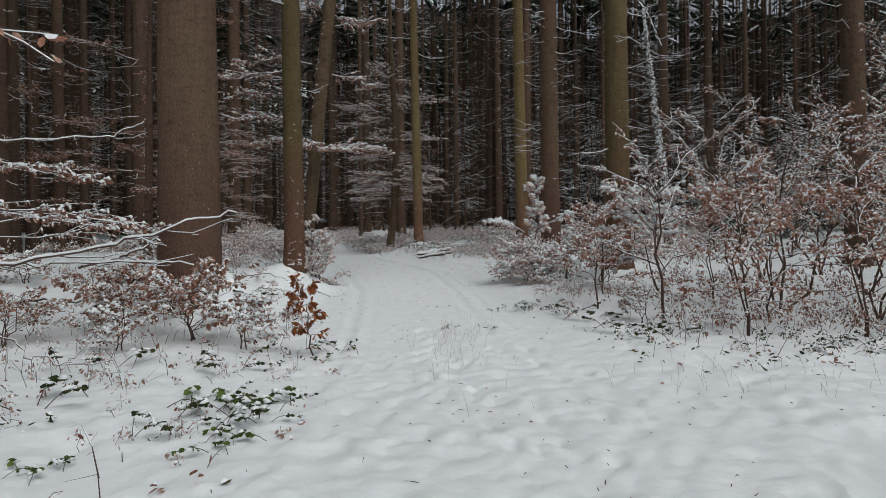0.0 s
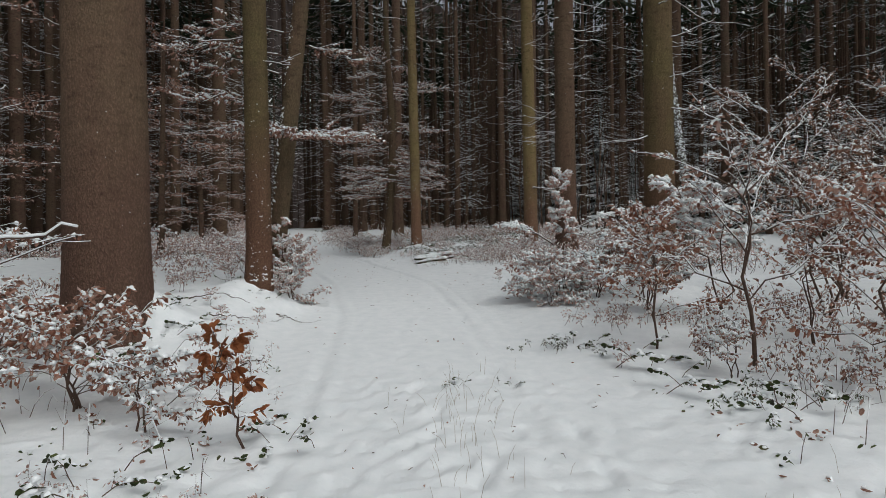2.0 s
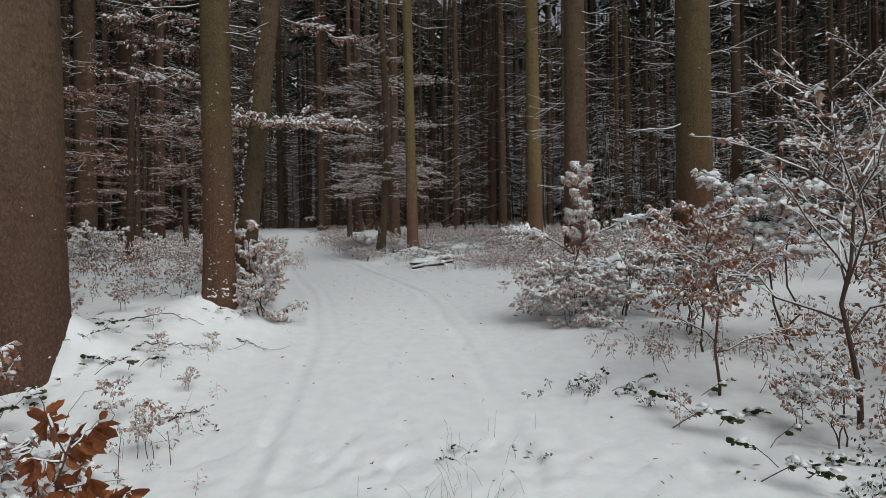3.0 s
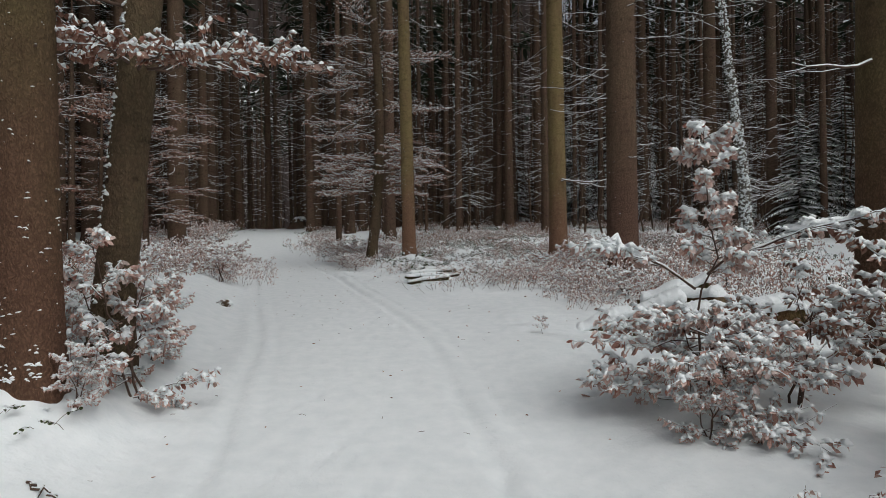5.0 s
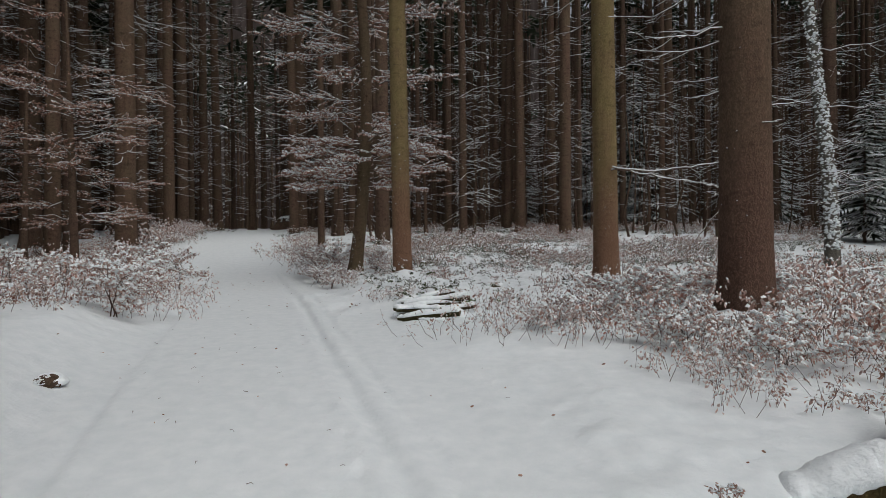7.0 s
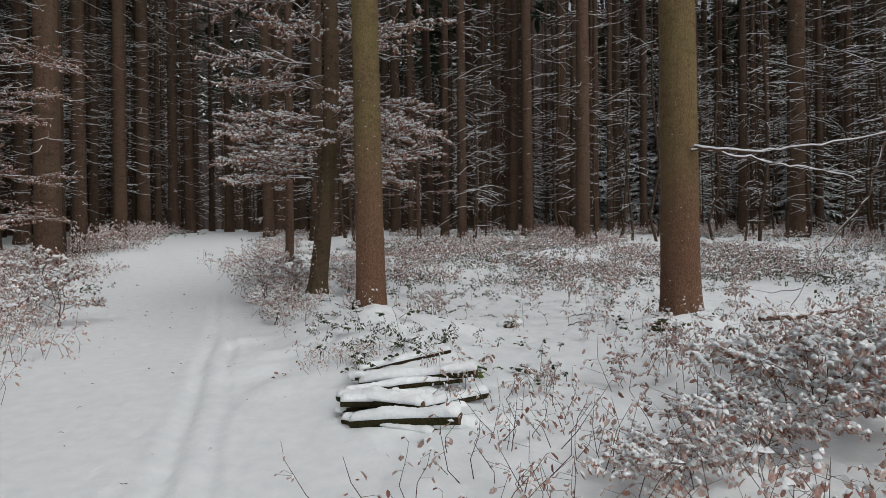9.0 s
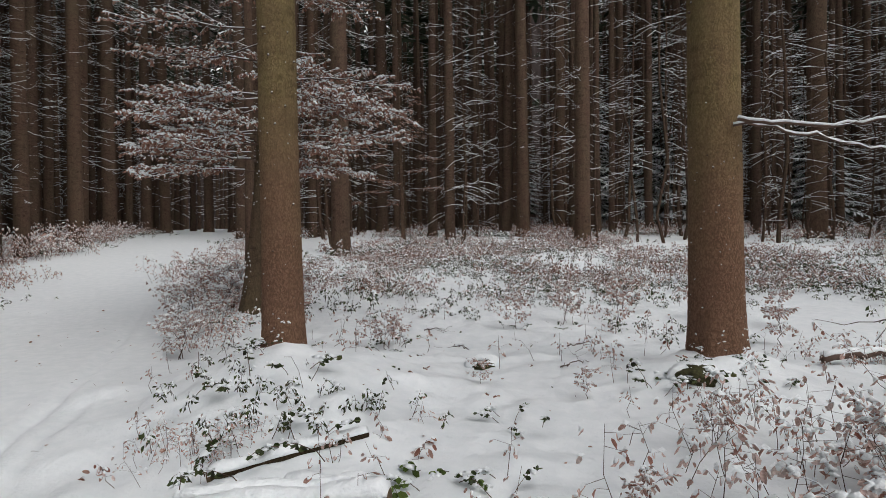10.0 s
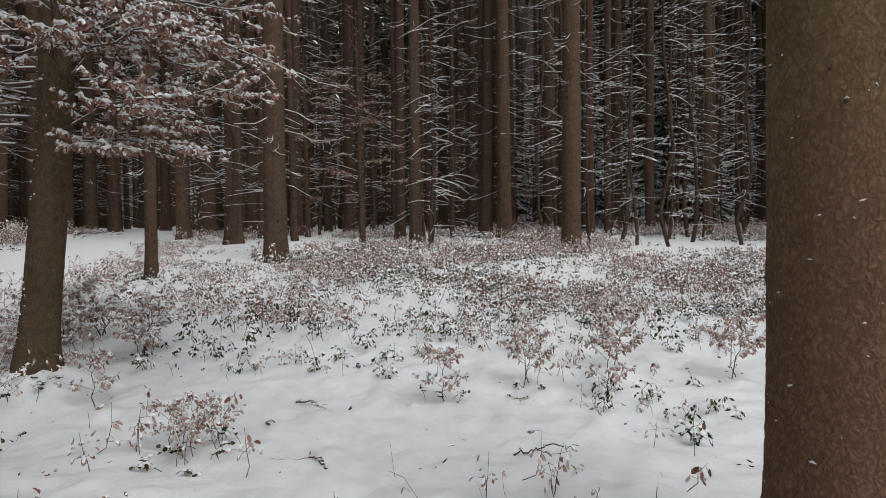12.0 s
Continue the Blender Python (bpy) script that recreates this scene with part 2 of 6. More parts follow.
# ---- mesh building ----
class Build:
    """Collects vertices and faces in blocks, and makes one mesh of them."""

    def __init__(self):
        self.v, self.f3, self.f4, self.count = [], [], [], 0

    def add(self, v, f3=None, f4=None):
        if f3 is not None:
            self.f3.append(np.asarray(f3).reshape(-1, 3) + self.count)
        if f4 is not None:
            self.f4.append(np.asarray(f4).reshape(-1, 4) + self.count)
        v = np.asarray(v, float).reshape(-1, 3)
        self.v.append(v)
        self.count += len(v)

    def tube(self, pts, radii, sides=5, flat=1.0, lift=0.0, cap=True):
        pts = np.asarray(pts, float)
        n = len(pts)
        radii = np.broadcast_to(np.asarray(radii, float), (n,))
        tan = np.gradient(pts, axis=0)
        tan /= np.maximum(np.linalg.norm(tan, axis=1), 1e-9)[:, None]
        ref = np.array([0, 0, 1.0]) if abs(tan[:, 2]).mean() < 0.75 else np.array([0, 1.0, 0])
        side = np.cross(tan, ref)
        side /= np.maximum(np.linalg.norm(side, axis=1), 1e-9)[:, None]
        up = np.cross(side, tan)
        a = np.arange(sides) / sides * 2 * math.pi + math.pi / 2
        ring = pts[:, None] + radii[:, None, None] * (np.cos(a)[None, :, None] * side[:, None] + flat * np.sin(a)[None, :, None] * up[:, None])
        ring[..., 2] += lift * radii[:, None]
        i, j = np.meshgrid(np.arange(n - 1), np.arange(sides), indexing="ij")
        k = (j + 1) % sides
        quads = np.stack([i * sides + j, i * sides + k, (i + 1) * sides + k, (i + 1) * sides + j], -1)
        v = ring.reshape(-1, 3)
        if cap:
            v = np.vstack([v, pts[0] + (0, 0, lift * radii[0]), pts[-1] + (0, 0, lift * radii[-1])])
            j = np.arange(sides)
            k = (j + 1) % sides
            e = (n - 1) * sides
            caps = np.vstack([np.stack([k, j, np.full(sides, n * sides)], -1), np.stack([e + j, e + k, np.full(sides, n * sides + 1)], -1)])
            self.add(v, caps, quads)
        else:
            self.add(v, None, quads)

    def leaves(self, pos, way, size, rng, fold=0.18, simple=False, snow=None, rate=0.0, thick=0.012, broad=1.0):
        """A folded leaf at each place, hanging along way."""
        pos, way = np.asarray(pos, float).reshape(-1, 3), np.asarray(way, float).reshape(-1, 3)
        n = len(pos)
        if not n:
            return
        way = way / np.maximum(np.linalg.norm(way, axis=1), 1e-9)[:, None]
        side = np.cross(way, rng.normal(size=(n, 3)))
        side /= np.maximum(np.linalg.norm(side, axis=1), 1e-9)[:, None]
        nor = np.cross(side, way)
        s = (np.asarray(size) * rng.uniform(0.65, 1.2, n))[:, None]
        w = s * broad * rng.uniform(0.19, 0.31, (n, 1))
        mid = pos + way * s * 0.48
        tip = pos + way * s + nor * s * rng.uniform(-0.1, 0.25, (n, 1))
        if simple:
            left, right = mid + side * w + nor * s * fold, mid - side * w + nor * s * fold
            v = np.stack([pos, left, tip, right], 1)
            o = np.arange(n)[:, None] * 4
            self.add(v, np.stack([o + [0, 1, 2], o + [0, 2, 3]], 1))
        else:
            # oval outline in six steps, folded along the midrib and curled at the tip
            curl = rng.uniform(-0.12, 0.16, (n, 1))
            low, high = pos + way * s * 0.25, pos + way * s * 0.72 + nor * s * curl * 0.4
            up = nor * s * fold
            v = np.stack([pos, low + side * w * 0.82 + up * 0.7, high + side * w * 0.8 + up * 0.9, tip, high - side * w * 0.8 + up * 0.9, low - side * w * 0.82 + up * 0.7, mid], 1)
            o = np.arange(n)[:, None] * 7
            self.add(v, np.stack([o + [0, 1, 6], o + [1, 2, 6], o + [2, 3, 6], o + [3, 4, 6], o + [4, 5, 6], o + [5, 0, 6]], 1))
        if snow is not None:
            # a pad of snow on the upper side of some of the leaves
            k = rng.random(n) < rate
            m = int(k.sum())
            if m:
                face = nor[k] * np.where(nor[k][:, 2:] < 0, -1, 1)
                lift = face * 0.005 + np.array([0, 0, 0.004])
                t = thick * rng.uniform(0.6, 1.5, (m, 1))
                mid0 = pos[k] + way[k] * s[k] * rng.uniform(0.28, 0.42, (m, 1))
                half = s[k] * rng.uniform(0.22, 0.42, (m, 1))
                ww = w[k] * rng.uniform(0.45, 0.9, (m, 1))
                fo = nor[k] * s[k] * fold * 0.7
                ring = []
                for q in range(6):
                    g0, g1 = math.cos(q * 1.0472), math.sin(q * 1.0472)
                    ring.append(mid0 + way[k] * half * g0 + side[k] * ww * g1 + fo * abs(g1) + lift)
                peak = mid0 + lift + face * t * 0.7 + np.array([0, 0, 0.7]) * t
                v = np.stack(ring + [peak], 1)
                o = np.arange(m)[:, None] * 7
                snow.add(v, np.stack([o + [q, (q + 1) % 6, 6] for q in range(6)], 1))

    def clumps(self, pos, size, rng, flat=0.6, cheap=False):
        """A small uneven lump of snow at each place."""
        pos = np.asarray(pos, float).reshape(-1, 3)
        n = len(pos)
        if not n:
            return
        s = (np.asarray(size) * rng.uniform(0.6, 1.35, n))[:, None]
        a = rng.uniform(0, 6.28, n)
        v = []
        if cheap:
            for k in range(4):
                b = a + k * 1.5708
                v.append(pos + np.stack([np.cos(b), np.sin(b), rng.uniform(-0.4, 0.0, n)], 1) * s * rng.uniform(0.75, 1.3, (n, 1)))
            v.append(pos + np.stack([rng.uniform(-0.3, 0.3, n), rng.uniform(-0.3, 0.3, n), np.full(n, flat)], 1) * s)
            o = np.arange(n)[:, None] * 5
            self.add(np.stack(v, 1), np.stack([o + [k, (k + 1) % 4, 4] for k in range(4)], 1))
            return
        for k in range(5):
            b = a + k * 1.2566
            r = s * rng.uniform(0.7, 1.25, (n, 1))
            v.append(pos + np.stack([np.cos(b), np.sin(b), rng.uniform(-0.35, 0.1, n)], 1) * r)
        v.append(pos + np.stack([rng.uniform(-0.3, 0.3, n), rng.uniform(-0.3, 0.3, n), np.full(n, flat)], 1) * s)
        v.append(pos - np.array([0, 0, 0.35]) * s)
        o = np.arange(n)[:, None] * 7
        f = []
        for k in range(5):
            f += [o + [k, (k + 1) % 5, 5], o + [(k + 1) % 5, k, 6]]
        self.add(np.stack(v, 1), np.stack(f, 1))

    def mesh(self, name, mat, smooth=True):
        me = bpy.data.meshes.new(name)
        v = np.vstack(self.v)
        f3 = np.vstack(self.f3) if self.f3 else np.zeros((0, 3), int)
        f4 = np.vstack(self.f4) if self.f4 else np.zeros((0, 4), int)
        me.vertices.add(len(v))
        me.vertices.foreach_set("co", v.astype(np.float32).ravel())
        loops = np.concatenate([f3.ravel(), f4.ravel()])
        me.loops.add(len(loops))
        me.loops.foreach_set("vertex_index", loops.astype(np.int32))
        size = np.concatenate([np.full(len(f3), 3), np.full(len(f4), 4)])
        me.polygons.add(len(size))
        me.polygons.foreach_set("loop_start", np.concatenate([[0], np.cumsum(size)[:-1]]).astype(np.int32))
        me.update(calc_edges=True)
        me.validate()
        if smooth:
            me.polygons.foreach_set("use_smooth", np.ones(len(size), bool))
        me.materials.append(mat)
        return me


def part(name, build, mat, parent, label="", smooth=True, kind=""):
    """One mesh object under a thing or a part."""
    ob = new(name, build.mesh(name, mat, smooth))
    ob.parent = parent
    return tagged(ob, label, kind=kind)


def thing(name, m, label, category, group="", kind=""):
    ob = new(name)
    ob.empty_display_size = 0.1
    ob.matrix_world = placed(m) @ Matrix.Scale(PLAN, 4)
    return tagged(ob, label, category, group, kind)


def again(ob, m):
    """A copy of a thing at the pose m of the plan."""
    return copy_thing(ob, placed(m))


def wave(x, y, seed=0.0, octaves=3):
    """Uneven field of about -1 to 1, with forms about two units wide."""
    x, y = np.asarray(x, float), np.asarray(y, float)
    out, amp, total = 0.0, 1.0, 0.0
    for k in range(octaves):
        a, b = x * 0.5 * 2.03**k + seed * 3.7 + 0.31 * k, y * 0.5 * 2.03**k - seed * 1.9 + 0.57 * k
        i, j = np.floor(a), np.floor(b)
        u, v = a - i, b - j
        u, v = u * u * (3 - 2 * u), v * v * (3 - 2 * v)

        def h(p, q):
            r = np.sin(p * 127.1 + q * 311.7 + seed * 74.7) * 43758.5453
            return r - np.floor(r)

        out = out + amp * ((h(i, j) * (1 - u) + h(i + 1, j) * u) * (1 - v) + (h(i, j + 1) * (1 - u) + h(i + 1, j + 1) * u) * v)
        total += amp
        amp *= 0.5
    return 2.4 * (out / total - 0.5)


# ---- the lie of the land ----
SLOPE_Y = [-250, -60, 0, 7.5, 12, 16, 20, 23, 27, 31, 38, 44, 50, 60, 80, 140, 300]
SLOPE_Z = [-2.5, -1.0, -0.1, 0, 0.33, 0.6, 0.78, 0.85, 1.0, 1.05, 1.75, 2.45, 2.95, 3.5, 4.2, 6, 9]
TRAIL_Y = [-40, 0, 5, 12, 17, 22, 29.5, 41, 58, 75]
TRAIL_X = [3, 0.3, 0.0, -0.75, -1.55, -2.95, -5.6, -10.4, -15.3, -22]
TRAIL_W = [2.2, 1.9, 1.7, 1.6, 1.75, 1.8, 2.0, 2.6, 2.4, 2.0]
RUT_Y = [-6, 7, 12.5, 17, 22, 29, 36, 46]
RUT_LEFT = [-0.5, -1.2, -1.85, -2.86, -4.55, -6.9, -9.5, -13.6]
RUT_RIGHT = [1.3, 0.75, 0.17, -0.47, -2.12, -4.5, -7.1, -11.1]

# x, y, trunk radius at breast height, height of the snow-covered foot
NEAR = dict(
    big=(-4.35, 10.15, 0.50, 0.0), pair=(-3.2, 12.65, 0.21, 0.30), pair_lean=(-3.35, 13.9, 0.18, 0.15), gate=(4.11, 13.8, 0.28, 0.25),
    slim=(-1.2, 26.65, 0.21, 0.07), stout=(3.56, 26.8, 0.28, 0.30), bulky=(3.85, 21.15, 0.33, 0.36), beech=(-2.93, 30.9, 0.19, 0.34),
)


def trail_x(y):
    return np.interp(y, TRAIL_Y, TRAIL_X)


def lie(x, y):
    """Height of the snow, without the small relief of the trail."""
    x, y = np.asarray(x, float), np.asarray(y, float)
    z = np.interp(y, SLOPE_Y, SLOPE_Z)
    z = (z + np.interp(y - 1.5, SLOPE_Y, SLOPE_Z) + np.interp(y + 1.5, SLOPE_Y, SLOPE_Z)) / 3
    off = np.abs(x - trail_x(y)) - np.interp(y, TRAIL_Y, TRAIL_W)
    side = np.clip(off / 1.2, 0, 1)
    z = z + side * (0.05 + 0.05 * wave(x * 0.9, y * 0.9, 3) + 0.03 * wave(x * 2.6, y * 2.6, 5))
    z = z + 0.13 * np.clip(off / 1.6, 0, 1) * np.interp(y, [9, 12, 15, 19.5, 21.5, 26.5, 29], [0, 1, 0.3, 0.2, 1, 1, 0])
    # the left bank, and the snow heaped on the roots of the big trunk
    left = trail_x(y) - np.interp(y, TRAIL_Y, TRAIL_W) - x
    z = z + np.clip(left / 1.1, 0, 1) ** 1.2 * np.interp(y, [8.0, 10, 12.5, 16, 20, 24, 28], [0, 0.09, 0.28, 0.40, 0.36, 0.2, 0])
    dx, dy = x - NEAR["big"][0], y - NEAR["big"][1]
    far_out, way = np.hypot(dx, dy), np.degrees(np.arctan2(dy, dx)) + 9 * wave(x * 4, y * 4, 27, 2)
    heap = np.clip((way + 30) / 48, 0, 1) ** 1.5 * np.clip((130 - way) / 50, 0, 1)
    z = z + 0.55 * heap * np.clip(1 - (far_out - 0.48) / (0.75 + 0.3 * np.cos(np.radians(way - 5))), 0, 1) ** 1.7 * np.clip(far_out / 0.3, 0, 1)
    z = z + np.clip(np.abs(x) - 25, 0, 200) * 0.01 * wave(x * 0.05, y * 0.05, 9, 2)
    for tx, ty, r, h in [*NEAR.values(), (2.2, 16.4, 0.3, -0.10), (2.45, 15.6, 0.15, -0.12), (3.7, 16.6, 0.4, 0.15), (-1.05, 25.8, 0.9, 0.30), (-1.3, 26.9, 0.8, 0.20)]:
        d = np.hypot(x - tx, y - ty) / (r + 0.34) * (1 + 0.25 * wave(x * 3, y * 3, 17, 2))
        z = z + h * np.exp(-d * d * 0.9)
    return z


def on(x, y):
    return float(lie(x, y))


def spaced(stops):
    out = []
    for a, b, step in stops:
        out.append(np.arange(a, b - step * 0.5, step))
    return np.concatenate(out + [[stops[-1][1]]])


def make_ground():
    rng = np.random.default_rng(4)
    xs = spaced([(-260, -60, 20), (-60, -16, 2.2), (-16, -6, 0.35), (-6, -3.6, 0.10), (-3.6, 3.6, 0.045), (3.6, 6, 0.09), (6, 16, 0.35), (16, 60, 2.2), (60, 260, 20)])
    ys = spaced([(-260, -40, 20), (-40, -4, 1.5), (-4, 1.6, 0.3), (1.6, 9, 0.042), (9, 24, 0.068), (24, 33, 0.075), (33, 60, 0.4), (60, 120, 3), (120, 300, 20)])
    X, Y = np.meshgrid(xs, ys)
    Z = lie(X, Y)
    C, W = trail_x(Y), np.interp(Y, TRAIL_Y, TRAIL_W)
    U = X - C
    inside = np.clip((W - np.abs(U)) / 0.5, 0, 1)
    near = np.clip((45 - Y) / 10, 0, 1) * np.clip((Y + 6) / 4, 0, 1)
    # wheel tracks, with a pressed edge
    for line, aside, depth, width in ((RUT_LEFT, 0, 0.026, 0.085), (RUT_RIGHT, 0, 0.024, 0.085), (RUT_LEFT, 0.30, 0.008, 0.06), (RUT_RIGHT, 0.33, 0.010, 0.06)):
        bend = X - np.interp(Y, RUT_Y, line) - aside + 0.05 * np.sin(Y * 0.4 + aside) + 0.03 * wave(X * 0.3, Y * 1.7, 43 + aside, 2)
        depth = depth * np.interp(Y, [5, 9, 16, 22], [0.4, 0.55, 0.85, 1.7]) * (1 + 0.5 * wave(X * 1.3, Y * 2.2, 47 + aside, 3))
        Z -= near * depth * np.exp(-(bend / width) ** 4)
        Z += near * 0.35 * depth * np.exp(-((np.abs(bend) - 1.8 * width) / width) ** 2)
    Z += inside * near * np.interp(Y, [7, 10, 18, 24], [1, 0.4, 0.35, 0.3]) * (0.006 * wave(X * 5, Y * 4, 2) + 0.013 * wave(X * 12, Y * 10, 7, 2))
    # footprints: a few lines of steps up and down the trail
    for at, start, step in ((-0.35, 0.5, 0.66), (0.2, 0.8, 0.7), (0.35, 0.2, 0.62), (-0.55, 1.0, 0.72), (1.05, 0.4, 0.68), (-0.1, 0.6, 0.64), (0.8, 0.9, 0.7)):
        y, left = start, 1
        while y < 34:
            fx = float(trail_x(y)) + at + left * 0.10 + rng.normal(0, 0.07) + 0.15 * math.sin(y * 0.35 + at * 5)
            turn = rng.normal(0, 0.2)
            i0, i1 = np.searchsorted(ys, (y - 0.4, y + 0.4))
            j0, j1 = np.searchsorted(xs, (fx - 0.4, fx + 0.4))
            dx, dy = X[i0:i1, j0:j1] - fx, Y[i0:i1, j0:j1] - y
            a, b = dx * math.cos(turn) + dy * math.sin(turn), -dx * math.sin(turn) + dy * math.cos(turn)
            d = (a / 0.065) ** 2 + (b / 0.15) ** 2
            Z[i0:i1, j0:j1] += np.interp(y, [7, 10], [1, 0.5]) * (-rng.uniform(0.010, 0.026) * np.exp(-d * d) + 0.007 * np.exp(-((np.sqrt(d) - 1.5) / 0.4) ** 2))
            y += step * rng.uniform(0.85, 1.15)
            left = -left
    # pits and old tracks in the open snow at the wood's edge
    for k in range(2600):
        fx, fy, w = rng.uniform(-2.5, 6.0), rng.uniform(1.6, 9.0), rng.uniform(0.035, 0.075)
        i0, i1 = np.searchsorted(ys, (fy - 0.4, fy + 0.4))
        j0, j1 = np.searchsorted(xs, (fx - 0.4, fx + 0.4))
        d = ((X[i0:i1, j0:j1] - fx) / w) ** 2 + ((Y[i0:i1, j0:j1] - fy) / (w * rng.uniform(1, 2))) ** 2
        Z[i0:i1, j0:j1] += rng.choice([-1, -1, 1]) * rng.uniform(0.005, 0.015) * np.exp(-d * d)
    # tufts of grass pressed under the snow of the clearing
    open_snow = np.clip((9.0 - Y) / 2.5, 0, 1) * np.clip((Y + 4) / 4, 0, 1)
    Z += open_snow * (0.004 * wave(X * 2.6 + 0.8 * Y, Y * 5.2, 31) + 0.012 * np.maximum(0, wave(X * 11, Y * 16, 37, 2)) + 0.010 * wave(X * 19, Y * 24, 41, 2))
    # soft hummocks beside the trail where plants lie under the snow
    outside = np.clip((np.abs(U) - W) / 0.6, 0, 1) * near
    Z += outside * np.interp(Y, [20, 24], [1.0, 1.9]) * (0.035 * np.maximum(0, wave(X * 4.5, Y * 4.5, 11)) + 0.015 * wave(X * 9, Y * 9, 13))
    nx = len(xs)
    i, j = np.meshgrid(np.arange(len(ys) - 1), np.arange(nx - 1), indexing="ij")
    quads = np.stack([i * nx + j, i * nx + j + 1, (i + 1) * nx + j + 1, (i + 1) * nx + j], -1)
    g = Build()
    g.add(np.stack([X, Y, Z], -1), None, quads)
    ob = new("ground", g.mesh("ground", SNOW))
    ob.matrix_world = Matrix.Scale(PLAN, 4)
    tagged(ob, "snow-covered forest floor with a trodden trail, wheel tracks and footprints", "ground", kind="structure")


make_ground()


# ---- trees ----
def curve(p0, p1, sag, n, rng, jitter=0.03):
    """Points from p0 to p1 that sag, with small kinks."""
    p0, p1 = np.asarray(p0, float), np.asarray(p1, float)
    s = np.linspace(0, 1, n)[:, None]
    pts = p0 + (p1 - p0) * s
    pts[:, 2] += (4 * sag * s * (1 - s))[:, 0]
    length = np.linalg.norm(p1 - p0)
    pts[1:-1] += rng.normal(0, jitter * length / n, (n - 2, 3))
    return pts


def trunk(build, r, height, rng, sides=20, rings=40, lean=(0, 0), bow=0.0, flare=0.55, lumps=0.03, start=-0.4):
    z = np.concatenate([np.linspace(start, 1.2, rings // 3, endpoint=False), np.linspace(1.2, height, rings - rings // 3)])
    taper = np.interp(z, [start, 1.3, height * 0.5, height], [1.06, 1.0, 0.78, 0.12])
    a = np.arange(sides) / sides * 2 * math.pi
    ph = rng.uniform(0, 6.28, 4)
    Zr, A = np.meshgrid(z, a, indexing="ij")
    foot = np.exp(-np.clip(Zr, 0, None) / 0.28) * flare
    rad = r * taper[:, None] * (1 + foot * (0.55 + 0.45 * np.cos(5 * A + ph[0]) * np.cos(2 * A + ph[1])))
    rad *= 1 + lumps * (np.sin(3 * A + Zr * 1.3 + ph[2]) * 0.6 + np.sin(7 * A - Zr * 3.1 + ph[3]) * 0.4)
    rad *= 1 + lumps * 0.5 * rng.normal(size=rad.shape)
    x = rad * np.cos(A) + lean[0] * Zr + bow * np.sin(np.clip(Zr / height, 0, 1) * math.pi * 2) * 1.0
    y = rad * np.sin(A) + lean[1] * Zr
    n = len(z)
    i, j = np.meshgrid(np.arange(n - 1), np.arange(sides), indexing="ij")
    k = (j + 1) % sides
    build.add(np.stack([x, y, Zr], -1), None, np.stack([i * sides + j, i * sides + k, (i + 1) * sides + k, (i + 1) * sides + j], -1))


def dead_branch(wood, snow, p0, az, length, rise, r, rng, twigs=4, snowy=1.0, sides=4, n=6):
    """A bare branch with side twigs and a line of snow along its top."""
    d = np.array([math.cos(az), math.sin(az), 0])
    p1 = np.asarray(p0) + d * length + np.array([0, 0, rise * length])
    pts = curve(p0, p1, -0.10 * length * rng.uniform(0.3, 1.3), n, rng, 0.12)
    rad = np.linspace(r, r * 0.25, n)
    wood.tube(pts, rad, sides, cap=False)
    if rng.random() < snowy:
        snow.tube(pts, rad * 0.9 + 0.003, 3, flat=0.8, lift=0.9, cap=False)
    for k in range(twigs):
        s = rng.uniform(0.25, 0.95)
        q = np.array([np.interp(s, np.linspace(0, 1, n), pts[:, i]) for i in range(3)])
        b = az + rng.choice([-1, 1]) * rng.uniform(0.5, 1.1)
        tl = length * rng.uniform(0.18, 0.42) * (1.1 - 0.5 * s)
        e = q + np.array([math.cos(b), math.sin(b), rng.uniform(-0.35, 0.15)]) * tl
        tp = curve(q, e, -0.06 * tl, 3, rng, 0.1)
        tr = np.linspace(r * 0.4, r * 0.15, 3)
        wood.tube(tp, tr, 3, cap=False)
        if rng.random() < snowy * 0.85:
            snow.tube(tp, tr + 0.0025, 3, flat=0.8, lift=0.9, cap=False)


def needle_branch(green, snow, p0, az, length, droop, rng, steps=7, snowy=0.25, width=1.0):
    """A live spruce branch: drooping fans of needles with snow on top."""
    d, s = np.array([math.cos(az), math.sin(az), 0]), np.array([-math.sin(az), math.cos(az), 0])
    for k in range(steps):
        f = (k + 0.6) / steps
        c = np.asarray(p0) + d * length * f + np.array([0, 0, -droop * length * f * f])
        w = (length * 0.42 * (1.05 - f) + 0.12) * width
        for sg in (-1, 1):
            tip = c + s * sg * w * rng.uniform(0.7, 1.2) + d * w * 0.7 + np.array([0, 0, -w * rng.uniform(0.25, 0.75)])
            m = (c + tip) / 2
            e = d * w * 0.22
            up = np.array([0, 0, 0.05 * w])
            green.add([c - e * 0.6, m - e + up, tip, m + e + up, c + e * 0.6], [[0, 1, 4], [1, 3, 4], [1, 2, 3]])
            if rng.random() < snowy:
                h = np.array([0, 0, 0.03])
                snow.add([c - e * 0.5 + h, m - e * 0.8 + up + h, tip * 0.85 + m * 0.15 + h * 0.3, m + e * 0.7 + up + h, c + e * 0.5 + h], [[0, 1, 4], [1, 3, 4], [1, 2, 3]])


